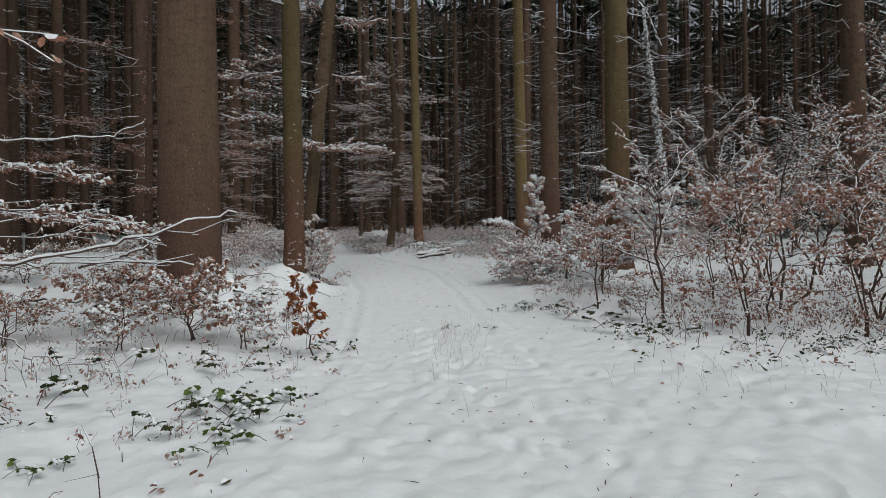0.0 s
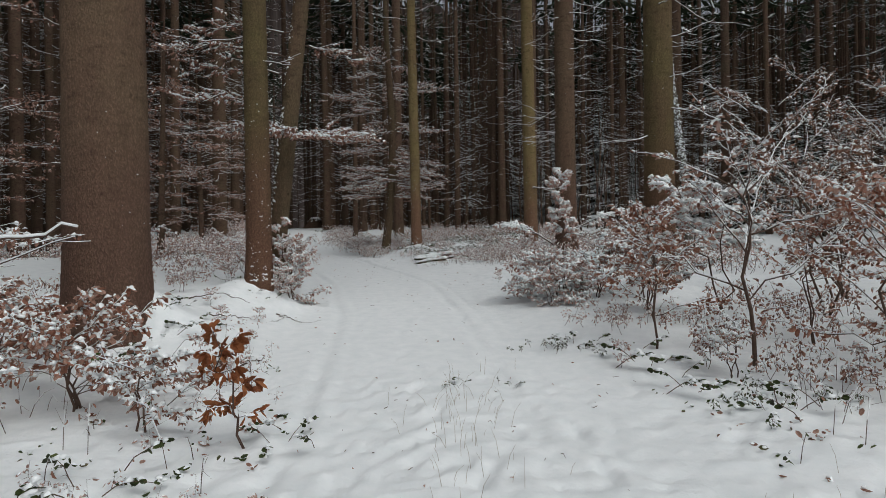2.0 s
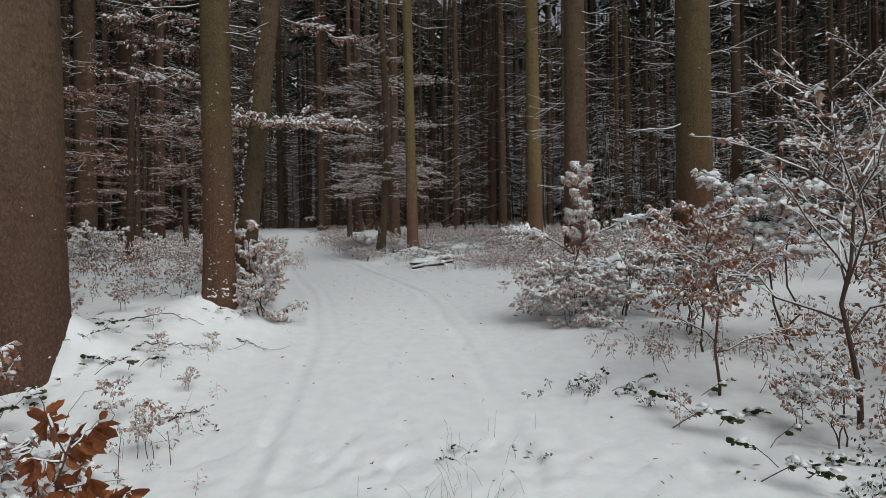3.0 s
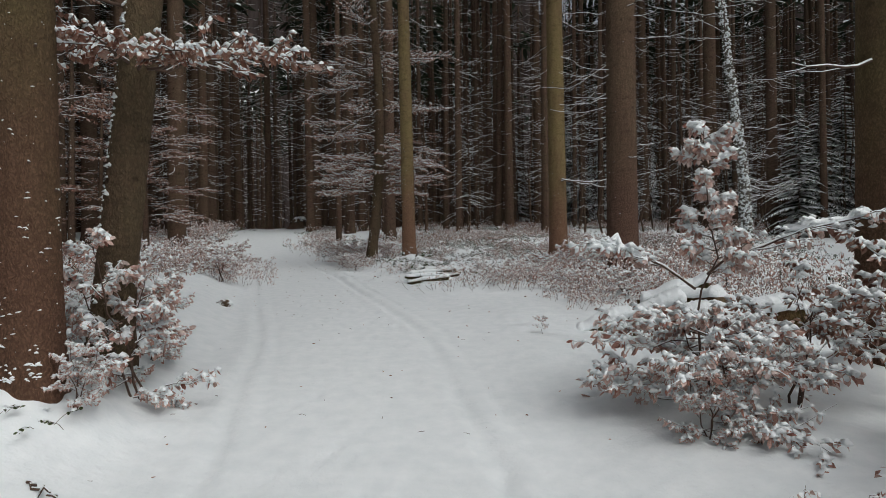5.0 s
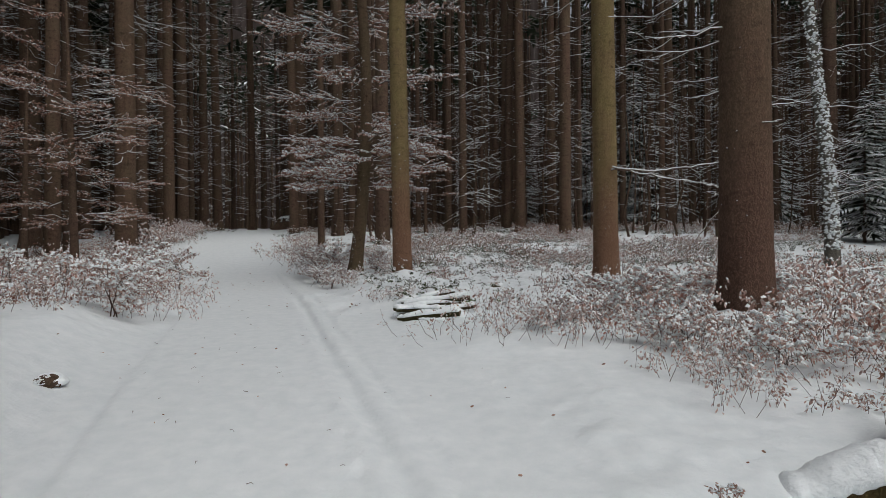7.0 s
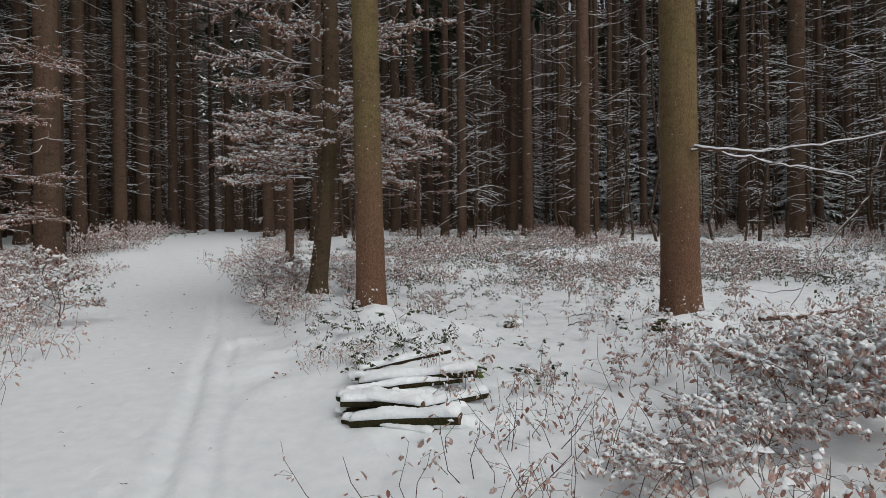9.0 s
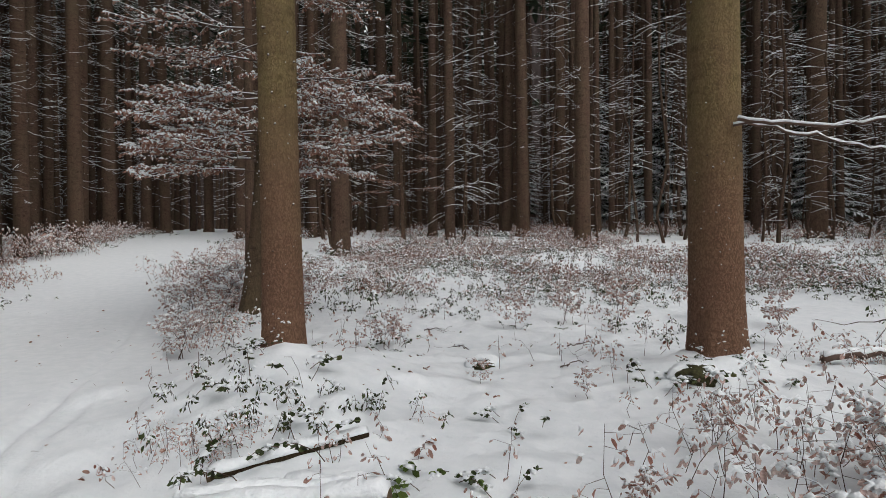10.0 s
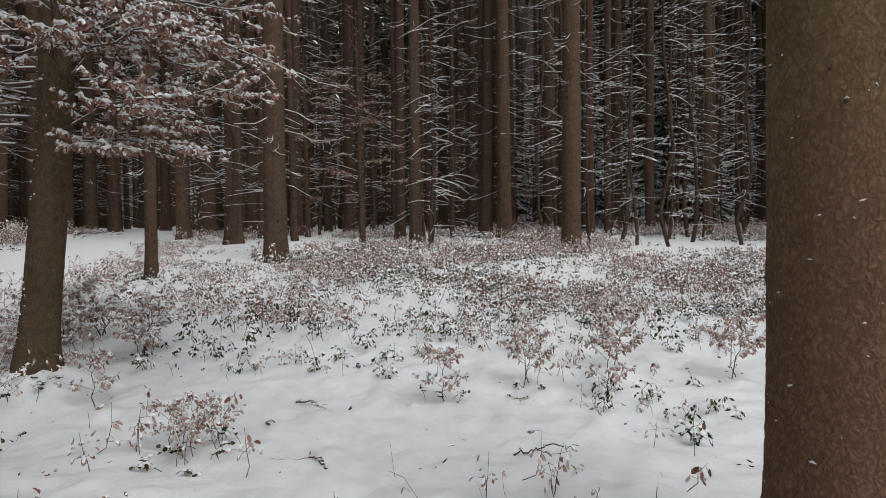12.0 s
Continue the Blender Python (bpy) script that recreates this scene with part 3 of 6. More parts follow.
def spruce(m, r, height, rng, label, group, bark=BARK, branch_from=2.0, branch_to=12.0, branches=34, crown_from=13.0, crown=26, reach=1.7, detail=1, lean=(0, 0), stubs=0, flecks=0, flare=0.55, snowy=0.85, name="spruce_tree", bow=0.0, twigs=4, fleck=1.0):
    t = thing(name, m, label, "tree", group)
    b = Build()
    trunk(b, r, height, rng, (12, 22, 48)[detail], (16, 36, 150)[detail], lean, bow, flare, (0.02, 0.02, 0.012)[detail])
    part("trunk", b, bark, t)
    wood, snow, green, gs = Build(), Build(), Build(), Build()

    def axis(h):
        return np.array([lean[0] * h + bow * math.sin(min(1, h / height) * math.pi * 2), lean[1] * h, h])

    for k in range(branches):
        h = branch_from + (branch_to - branch_from) * ((k + rng.random()) / branches) ** 0.9
        az = rng.uniform(0, 6.28)
        L = reach * rng.uniform(0.45, 1.25) * np.interp(h, [branch_from, branch_from + 2, branch_to], [0.6, 1, 1.15])
        rr = r * np.interp(h, [0, height], [1, 0.3]) * 0.85
        root = axis(h) + np.array([math.cos(az), math.sin(az), 0]) * rr
        if detail == 2:
            one, cover = Build(), Build()
            dead_branch(one, cover, root, az, L, rng.uniform(-0.25, 0.22), rng.uniform(0.008, 0.017), rng, twigs, 1.0, 5)
            limb = part("branch", one, TWIG, t, "bare dead branch")
            part("snow", cover, CAP, limb, "line of snow on a branch")
        elif detail == 1:
            dead_branch(wood, snow, root, az, L, rng.uniform(-0.3, 0.25), rng.uniform(0.005, 0.011), rng, twigs, snowy, 3, 5)
        else:
            dead_branch(wood, snow, root, az, L, rng.uniform(-0.25, 0.22), rng.uniform(0.007, 0.014), rng, twigs, snowy, 3, 4)
    for k in range(stubs):
        h = rng.uniform(0.9, 9)
        az = rng.uniform(0, 6.28)
        d = np.array([math.cos(az), math.sin(az), 0])
        p = axis(h) + d * r * np.interp(h, [0, 1.3, height], [1, 1, 0.3]) * 0.97
        L = rng.uniform(0.015, 0.05)
        wood.tube([p - d * 0.03, p, p + d * L], [0.013, 0.011, 0.007], 6)
        if rng.random() < 0.6:
            snow.clumps([p + d * L * 0.6 + np.array([0, 0, 0.012])], [0.013], rng)
    for k in range(flecks):
        h = 0.02 + 3.6 * rng.random() ** (2.6 if k % 3 else 7)
        az = rng.uniform(0, 6.28)
        d = np.array([math.cos(az), math.sin(az), 0])
        fl = 1 + flare * 0.5 * math.exp(-h / 0.28)
        p = axis(h) + d * r * 1.0 * fl * np.interp(h, [0, 1.3, height], [1.03, 1, 0.3])
        w = rng.uniform(0.003, 0.010) * (1.7 if h < 0.3 else 1.0) * fleck
        # a ragged dash of snow caught on a scale of bark
        e = np.array([-d[1], d[0], 0]) * w * rng.uniform(0.5, 1.9)
        snow.tube([p - e, p + (0, 0, w * 0.3), p + e + (0, 0, rng.normal(0, 0.6) * w)], [w * 0.25, w * 0.8, w * 0.2], 5, flat=0.8)
    if wood.count:
        part("deadwood", wood, TWIG, t, "bare grey-brown dead branches", kind="stuff")
    if snow.count:
        part("branch_snow", snow, CAP, t, "snow lying along the branches", kind="stuff")
    if crown:
        for k in range(crown):
            h = crown_from + (height - crown_from - 0.4) * ((k + rng.random()) / crown)
            az = rng.uniform(0, 6.28)
            L = (3.0 * (1 - (h - crown_from) / (height - crown_from + 0.5)) + 0.5) * rng.uniform(0.75, 1.15)
            needle_branch(green, gs, axis(h), az, L, rng.uniform(0.15, 0.5), rng, 5)
        part("crown", green, NEEDLE, t, "dark green needles", kind="stuff")
        part("crown_snow", gs, CAP, t, kind="stuff")
    return t


def spray(wood, leaf, snow, p0, az, length, rise, rng, r=0.012, twigs=9, leaf_size=0.075, per=9, snow_rate=0.6, snow_size=0.03, sag=0.05, simple=False, droop=0.9, spread=1.0, sides=4, fuzz=0.0):
    """A beech limb: a fan of twigs with withered leaves and lumps of snow."""
    d = np.array([math.cos(az), math.sin(az), 0])
    p0 = np.asarray(p0, float)
    p1 = p0 + d * length + np.array([0, 0, rise * length])
    n = 7
    pts = curve(p0, p1, sag * length, n, rng, 0.14)
    rad = np.linspace(r, r * 0.22, n)
    wood.tube(pts, rad, sides, cap=False)
    snow.tube(pts[1:], rad[1:] * 0.75 + 0.002 + 0.05 * snow_size, 4, flat=0.8, lift=1.05, cap=False)
    where, ways = [], []
    for k in range(twigs):
        s = 0.22 + 0.78 * (k + rng.random()) / twigs
        q = np.array([np.interp(s, np.linspace(0, 1, n), pts[:, i]) for i in range(3)])
        b = az + (1 if k % 2 else -1) * rng.uniform(0.35, 1.05) * spread
        tl = length * rng.uniform(0.22, 0.42) * (1.25 - 0.7 * s)
        e = q + np.array([math.cos(b) * tl, math.sin(b) * tl, tl * (rng.uniform(-0.15, 0.25) + fuzz * rng.uniform(-0.7, 1.0)) + rise * tl * 0.5])
        tp = curve(q, e, 0.03 * tl, 4, rng, 0.12)
        tr = np.linspace(r * 0.35, r * 0.15, 4)
        wood.tube(tp, tr, 3, cap=False)
        if rng.random() < snow_rate:
            snow.tube(tp, tr + 0.002 + 0.04 * snow_size, 3, flat=0.8, lift=0.9, cap=False)
        m = max(2, int(per * rng.uniform(0.5, 1.3)))
        f = np.sort(rng.uniform(0.15, 1.02, m))
        for g in f:
            where.append([np.interp(g, np.linspace(0, 1, 4), tp[:, i]) for i in range(3)])
            ways.append([math.cos(b) * 0.45 + rng.normal(0, 0.35), math.sin(b) * 0.45 + rng.normal(0, 0.35), -droop * rng.uniform(-0.1 - 0.3 * fuzz, 1.1)])
    where, ways = np.array(where), np.array(ways)
    leaf.leaves(where, ways, leaf_size, rng, simple=simple, snow=snow, rate=min(0.95, snow_rate * 1.15), thick=0.4 * snow_size)
    pick = rng.random(len(where)) < snow_rate * 0.42
    some = where[pick] + ways[pick] * leaf_size * 0.3
    some[:, 2] += snow_size * 0.5
    snow.clumps(some, snow_size, rng, cheap=simple)


def sapling(name, m, height, rng, label, group, limbs=9, spread=0.8, leaf_size=0.075, per=8, twigs=7, snow_rate=0.6, snow_size=0.03, stem_r=0.014, leaf_mat=LEAF, rise=0.45, stems=1, low=0.25, simple=False, droop=0.9, taper=0.8, hang=0.0):
    """A young beech or bush: stems, limbs, withered leaves, snow."""
    t = thing(name, m, label, "shrub" if height < 1.6 else "sapling", group)
    wood, twig, leaf, snow = Build(), Build(), Build(), Build()
    for s in range(stems):
        top = np.array([rng.normal(0, 0.12 + 0.1 * (stems > 1)) * height, rng.normal(0, 0.12 + 0.1 * (stems > 1)) * height, height * rng.uniform(0.75, 1.0)])
        base = np.array([rng.normal(0, 0.04) * (stems > 1), rng.normal(0, 0.04) * (stems > 1), -0.08])
        pts = curve(base, top, 0, 8, rng, 0.22)
        wood.tube(pts, np.linspace(stem_r, stem_r * 0.25, 8), 7)
        for k in range(max(2, limbs // stems)):
            f = low + (1 - low) * (k + rng.random() * 0.8) / max(2, limbs // stems)
            f = min(f, 0.98)
            q = np.array([np.interp(f, np.linspace(0, 1, 8), pts[:, i]) for i in range(3)])
            L = spread * rng.uniform(0.6, 1.15) * (1.2 - taper * f)
            spray(twig, leaf, snow, q, k * 2.4 + rng.uniform(-0.5, 0.5), L, rise * rng.uniform(0.0, 2.2) - hang * max(0, 0.5 - f), rng, stem_r * 0.4, twigs, leaf_size, per, snow_rate, snow_size, rng.normal(0.02, 0.05), simple, droop, fuzz=0.7)
    part("stem", wood, TWIG, t, "thin grey-brown stem")
    part("twig_work", twig, TWIG, t, kind="stuff")
    part("leaves", leaf, leaf_mat, t, "withered brown leaves", kind="stuff", smooth=False)
    part("snow", snow, CAP, t, "lumps of snow on leaves and twigs", kind="stuff")
    return t


def at(x, y, z=0.0, turn=0.0, size=1.0, tilt=0.0):
    return pose(x, y, on(x, y) + z, tilt, 0, turn) @ Matrix.Scale(size, 4)


# trees beside the trail
R = np.random.default_rng(11)
n_ = NEAR
spruce(at(*n_["big"][:2]), 0.50, 27, R, "massive brown spruce trunk with scaly bark, foot in snow", "roadside trees", BARK, 5.5, 16, 14, 17, 30, 2.0, 2, flecks=150, stubs=10, flare=0.34)
spruce(at(*n_["pair"][:2]), 0.21, 22, R, "mossy upright trunk growing beside a leaning stem", "roadside trees", BARK_GREEN, 3.2, 14, 16, 15, 18, 1.4, 2, lean=(-0.006, 0), flecks=420, fleck=1.15, stubs=30, flare=0.25)
spruce(at(*n_["gate"][:2]), 0.28, 25, R, "straight greenish spruce trunk behind snowy saplings", "roadside trees", BARK_GREEN, 2.6, 12, 20, 13, 22, 1.5, 2, flecks=50, stubs=25, flare=0.25)
spruce(at(*n_["slim"][:2]), 0.21, 23, R, "slim green-tinged trunk standing at the trail edge", "roadside trees", BARK_WARM, 5.5, 13, 14, 13, 20, 1.4, 2, lean=(-0.012, 0), flecks=170, stubs=45, flare=0.16)
spruce(at(*n_["stout"][:2]), 0.28, 26, R, "stout brown spruce trunk flecked with snow", "roadside trees", BARK_WARM, 5.0, 13, 14, 14, 22, 1.8, 2, lean=(-0.008, 0), flecks=230, stubs=45, flare=0.2)
spruce(at(*n_["bulky"][:2]), 0.33, 27, R, "bulky brown spruce trunk with short snowy dead branches", "roadside trees", BARK, 2.3, 10, 36, 14, 24, 1.25, 2, flecks=70, stubs=30, flare=0.22)


def leafy_tree(x, y, r, height, lean, rng, label, limbs, bark=BARK_DARK, curve_x=0.0, flecks=60, windward=200, dense=12, snow_size=0.018, snow_rate=0.35):
    """A beech: bare trunk with level limbs of withered leaves. limbs: height, direction in degrees, length, rise."""
    t = thing("beech_tree", at(x, y), label, "tree", "roadside trees")
    b = Build()
    trunk(b, r, height, rng, 32, 90, lean, curve_x, 0.5, 0.02)
    part("trunk", b, bark, t)
    snow = Build()
    for h, az, L, rise in limbs:
        p = np.array([lean[0] * h + curve_x * math.sin(min(1, h / height) * math.pi * 2), lean[1] * h, h])
        wood, leaf, cover = Build(), Build(), Build()
        spray(wood, leaf, cover, p, radians(az), L, rise, rng, 0.018, int(8 + 5 * L), 0.085, dense, snow_rate, snow_size, 0.04, simple=y > 32 or 14 < y < 30, sides=5)
        limb = part("limb", wood, TWIG, t, "level twiggy limb")
        part("leaves", leaf, LEAF, limb, "withered pale brown leaves", kind="stuff", smooth=False)
        part("snow", cover, CAP, limb, "snow on the limb and its leaves", kind="stuff")
    # snow caught on the leaning side of the trunk
    zs = np.sort(rng.uniform(0.05, min(6.5, height * 0.6), flecks))
    zs = zs[wave(zs * 3.0, zs * 0, x, 3) > -0.25]
    turn = radians(windward) + rng.normal(0, 0.24, len(zs)) + 0.25 * wave(zs * 2.0, zs * 0, y, 2)
    rad = r * np.interp(zs, [0, 0.2, 1.3, height], [1.25, 1.1, 0.99, 0.3])
    px = lean[0] * zs + curve_x * np.sin(np.clip(zs / height, 0, 1) * math.pi * 2) + rad * np.cos(turn)
    snow.clumps(np.stack([px, lean[1] * zs + rad * np.sin(turn), zs], 1), 0.006 + 0.028 * rng.random(len(zs)) ** 2, rng, 0.8)
    part("trunk_snow", snow, CAP, t, "snow caught on the side of the trunk", kind="stuff")
    return t


def limb_set(rng, n, lo, hi, L, toward=None, spread=180):
    out = []
    for k in range(n):
        az = rng.uniform(0, 360) if toward is None else toward + rng.uniform(-spread, spread)
        out.append((lo + (hi - lo) * (k + rng.random()) / n, az, L * rng.uniform(0.65, 1.2), rng.uniform(-0.08, 0.12)))
    return out


leafy_tree(-3.35, 13.9, 0.18, 14, (0.115, 0.0), R, "leaning dark beech stem with snow along its side", [(2.72, -80, 1.1, -0.02), (2.75, -26, 1.8, -0.09), (2.7, -50, 1.3, -0.04), (2.8, -100, 1.1, 0.02), (2.78, -12, 1.7, -0.06), (2.75, -38, 1.0, -0.05), (3.0, 150, 1.8, 0.05), (3.3, 200, 1.9, 0.05), (4.1, 170, 2.2, 0.05), (4.3, 190, 2.2, 0.08), (4.6, 60, 1.8, 0.1)] + limb_set(R, 7, 4.5, 9, 1.9), snow_size=0.036, snow_rate=0.68, flecks=420, windward=222, bark=BARK_BEECH)
leafy_tree(-2.93, 30.9, 0.19, 17, (0.03, 0), R, "dark beech trunk with long level snowy limbs", [(3.9, -8, 2.5, -0.21), (3.8, -30, 2.2, -0.2), (3.95, 14, 2.2, -0.18), (3.7, -4, 1.7, -0.2), (2.55, -5, 1.8, -0.12), (2.5, -35, 1.4, -0.1), (3.9, 175, 2.4, -0.05), (3.6, 195, 2.3, -0.08), (3.2, 172, 2.4, -0.1), (2.7, 185, 2.2, -0.1), (3.4, 215, 2.0, -0.1), (3.0, 240, 1.8, -0.1), (2.5, 205, 2.0, -0.08), (3.5, -60, 1.7, -0.12), (3.3, -100, 1.8, -0.1), (3.1, 150, 2.0, -0.05), (3.0, 60, 1.8, 0)] + limb_set(R, 9, 2.6, 3.9, 2.0, 215, 50) + limb_set(R, 9, 2.5, 4.2, 2.0, -20, 45) + limb_set(R, 20, 4.3, 9, 2.6), dense=17, snow_rate=0.62, snow_size=0.036, curve_x=0.24, flecks=90, windward=235, bark=BARK_BEECH)
leafy_tree(-12.8, 33.0, 0.13, 10, (-0.02, 0), R, "spreading beech with tiers of reddish snowy leaves", limb_set(R, 26, 1.3, 7, 2.6), dense=17, snow_rate=0.32)
small = leafy_tree(-8.8, 20.5, 0.10, 8, (0.03, 0), R, "young beech with withered leaves beneath tall trunks", limb_set(R, 15, 1.6, 6.5, 1.9), dense=10, snow_rate=0.12, snow_size=0.012)
other = leafy_tree(-7.6, 15.0, 0.10, 9, (0.02, 0), R, "young beech with tiers of snow-dusted leaves", limb_set(R, 14, 1.6, 7, 2.0), dense=10, snow_rate=0.12, snow_size=0.012)

for k, (x, y, g) in enumerate(((-16, 35, 1.1), (-11.5, 26, 1.0), (-17, 24, 1.3), (-20, 31, 1.3), (-17.5, 38.5, 0.9), (-22, 40, 1.3), (-24, 24, 1.4), (-1.2, 46.5, 1.0), (-4.2, 50.5, 1.1))):
    again((small, other)[k % 2], at(x, y, 0, 77 * k, g))


def birch():
    rng = np.random.default_rng(21)
    x, y = 12.1, 31.6
    t = thing("birch_tree", at(x, y), "leaning pale trunk plastered with snow, dark at its foot", "tree", "roadside trees")
    b, s, w, br = Build(), Build(), Build(), Build()
    z = np.array([-0.4, 0.4, 1.5, 3, 4.5, 6, 8, 10, 13])
    px = np.array([0.02, 0, -0.02, -0.10, -0.26, -0.45, -0.68, -0.9, -1.2])
    pts = np.stack([px, np.zeros(9), z], 1)
    rad = np.array([0.30, 0.23, 0.21, 0.20, 0.19, 0.18, 0.15, 0.12, 0.05])
    fine = np.linspace(0, 8, 60)
    P = np.stack([np.interp(fine, range(9), pts[:, i]) for i in range(3)], 1)
    Rr = np.interp(fine, range(9), rad)
    b.tube(P, Rr, 18)
    part("trunk", b, BARK_BIRCH, t)
    for k in range(1100):
        f = rng.uniform(1.3, 8)
        c = np.array([np.interp(f, range(9), pts[:, i]) for i in range(3)])
        a = rng.normal(-1.9, 0.75)
        r = np.interp(f, range(9), rad)
        s.clumps([c + np.array([math.cos(a), math.sin(a), 0]) * r], [rng.uniform(0.02, 0.07)], rng, 0.9)
    for k in range(26):
        f = rng.uniform(2.2, 7.5)
        c = np.array([np.interp(f, range(9), pts[:, i]) for i in range(3)])
        dead_branch(w, s, c, rng.uniform(0, 6.28), rng.uniform(1.2, 2.8), rng.uniform(-0.1, 0.5), 0.02, rng, 7, 1.0)
    part("branch_work", w, TWIG, t, kind="stuff")
    part("snow", s, CAP, t, "snow plastered on trunk and branches", kind="stuff")


birch()

# spruces of the second rows: x, y, radius
ROW_A = [(6.15, 43.4, 0.31), (-6.4, 47.2, 0.30), (-3.2, 41.7, 0.31), (-5.1, 52.2, 0.25), (-3.0, 55.2, 0.30), (0.9, 45.2, 0.31), (2.0, 59.2, 0.30), (3.4, 54.2, 0.25), (3.7, 49.7, 0.26), (4.5, 48.4, 0.30), (14.0, 62.2, 0.20), (15.7, 64.2, 0.20), (19.3, 69.2, 0.20), (16.5, 58.2, 0.23), (15.9, 54.2, 0.30)]
ROW_B = [(19.4, 60.2, 0.28), (23.7, 66.2, 0.25), (-5.7, 39.2, 0.14), (-9.7, 50.2, 0.30), (-10.2, 54.2, 0.35), (-13.9, 38.2, 0.42), (-19.1, 48.4, 0.30), (-18.2, 50.4, 0.40), (-17.8, 52.4, 0.35), (-18.8, 58.4, 0.30), (-18.5, 60.4, 0.35), (-16.7, 63.4, 0.30), (18.6, 52.4, 0.25), (20.5, 54.4, 0.30), (17.5, 46.4, 0.40)]
ROW_C = [(25.0, 56.4, 0.25), (28.1, 58.4, 0.25), (-20.7, 42.0, 0.42), (-14.8, 28.2, 0.38), (-15.4, 20.2, 0.22), (11.4, 16.2, 0.30)]

KINDS, LIGHT = [], []
rk = np.random.default_rng(31)
for k in range(7):
    first = (ROW_A + ROW_B + ROW_C)[k * 3]
    KINDS.append(spruce(at(first[0], first[1], 0.0, rk.uniform(0, 360), first[2] / 0.28), 0.28, 30 + 2 * rk.random(), rk, "tall dark spruce with snow-lined dead branches", "forest spruces", BARK_DARK, 1.3 + 1.2 * rk.random(), 20.5, 84, 19 + 2 * rk.random(), 24, 1.6, 1, (rk.normal(0, 0.006), 0), flecks=20, flare=0.4, snowy=0.75, twigs=4))
for k in range(6):
    LIGHT.append(spruce(at(-30 + 11 * k, 57 + (k % 3) * 2, 0.0, rk.uniform(0, 360)), 0.26, 30 + 3 * rk.random(), rk, "dark spruce deep in the forest with snowy dead branches", "forest spruces", BARK_DARK, 1.3, 20.5, 64, 19 + 2 * rk.random(), 22, 1.7, 0, (rk.normal(0, 0.006), 0), flare=0.4, snowy=0.8, twigs=2))
# little snow on these, so that the left side comes out darker
DIM = []
for k in range(3):
    DIM.append(spruce(at(-17 - 4 * k, 12 + 5 * k, 0.0, rk.uniform(0, 360)), 0.26, 30 + 2 * rk.random(), rk, "spruce added to shade the left, with bare brown dead branches and little snow", "forest spruces", BARK_DARK, 1.0, 20.5, 90, 18, 22, 1.8, 0, (rk.normal(0, 0.006), 0), flare=0.4, snowy=0.22, twigs=3))
taken = [tuple(v[:2]) for v in NEAR.values()] + [(-12.8, 33), (12.1, 31.6)] + [(-30 + 11 * k, 57 + (k % 3) * 2) for k in range(6)] + [(-17 - 4 * k, 12 + 5 * k) for k in range(3)]
for k, (x, y, r) in enumerate(ROW_A + ROW_B + ROW_C):
    taken.append((x, y))
    if k % 3 or k // 3 >= 7:
        again(KINDS[int(rk.integers(7))], at(x, y, 0, rk.uniform(0, 360), 1.0) @ Matrix.Diagonal((r / 0.28, r / 0.28, 0.8 + 0.4 * r / 0.28, 1)))


def free(x, y, gap):
    if abs(x - float(trail_x(y))) < float(np.interp(y, TRAIL_Y, TRAIL_W)) + 1.3:
        return False
    return all((x - a) ** 2 + (y - b) ** 2 > gap * gap for a, b in taken)


# the stand of spruces behind and at the sides
rf = np.random.default_rng(41)
count = 0
while count < 150:
    x, y = rf.uniform(-44, 48), rf.uniform(14, 62)
    if count > 115:
        x, y = rf.uniform(-42, -9), rf.uniform(40, 62)
    # open floor between the trail and the second rows
    if (y < 40 and -13 < x < 15 + 0.1 * y) or (y < 30 and abs(x) < 17) or not free(x, y, 1.7):
        continue
    if y < 47 and -12 < x < 16:
        continue
    taken.append((x, y))
    g = rf.uniform(0.55, 1.25)
    again(KINDS[int(rf.integers(7))] if y < 50 and abs(x) < 24 else LIGHT[int(rf.integers(6))], at(x, y, -0.05, rf.uniform(0, 360), 1.0) @ Matrix.Diagonal((g, g, rf.uniform(0.85, 1.1), 1)))
    count += 1


# more spruces added on the left, partly out of view, to shade it
flank = 0
while flank < 48:
    x, y = rf.uniform(-36, -15), rf.uniform(6, 42)
    if not free(x, y, 2.2):
        continue
    taken.append((x, y))
    g = rf.uniform(0.7, 1.2)
    again(DIM[int(rf.integers(3))], at(x, y, -0.05, rf.uniform(0, 360), 1.0) @ Matrix.Diagonal((g, g, rf.uniform(0.85, 1.1), 1)))
    flank += 1

# unseen spruces added beside the start to keep sky light off the left
edge = 0
while edge < 16:
    x, y = rf.uniform(-30, -9), rf.uniform(-12, 10)
    if x > -1.0 * y - 4.5 or not free(x, y, 2.6):
        continue
    taken.append((x, y))
    again(DIM[int(rf.integers(3))], at(x, y, -0.05, rf.uniform(0, 360), rf.uniform(0.85, 1.15)))
    edge += 1

# unseen wood added across the clearing, behind the way in, to block low light
back = 0
while back < 36:
    x, y = rf.uniform(-55, 55), rf.uniform(-52, -14)
    if not free(x, y, 2.5):
        continue
    taken.append((x, y))
    again(LIGHT[int(rf.integers(6))], at(x, y, -0.05, rf.uniform(0, 360), rf.uniform(0.85, 1.15)))
    back += 1


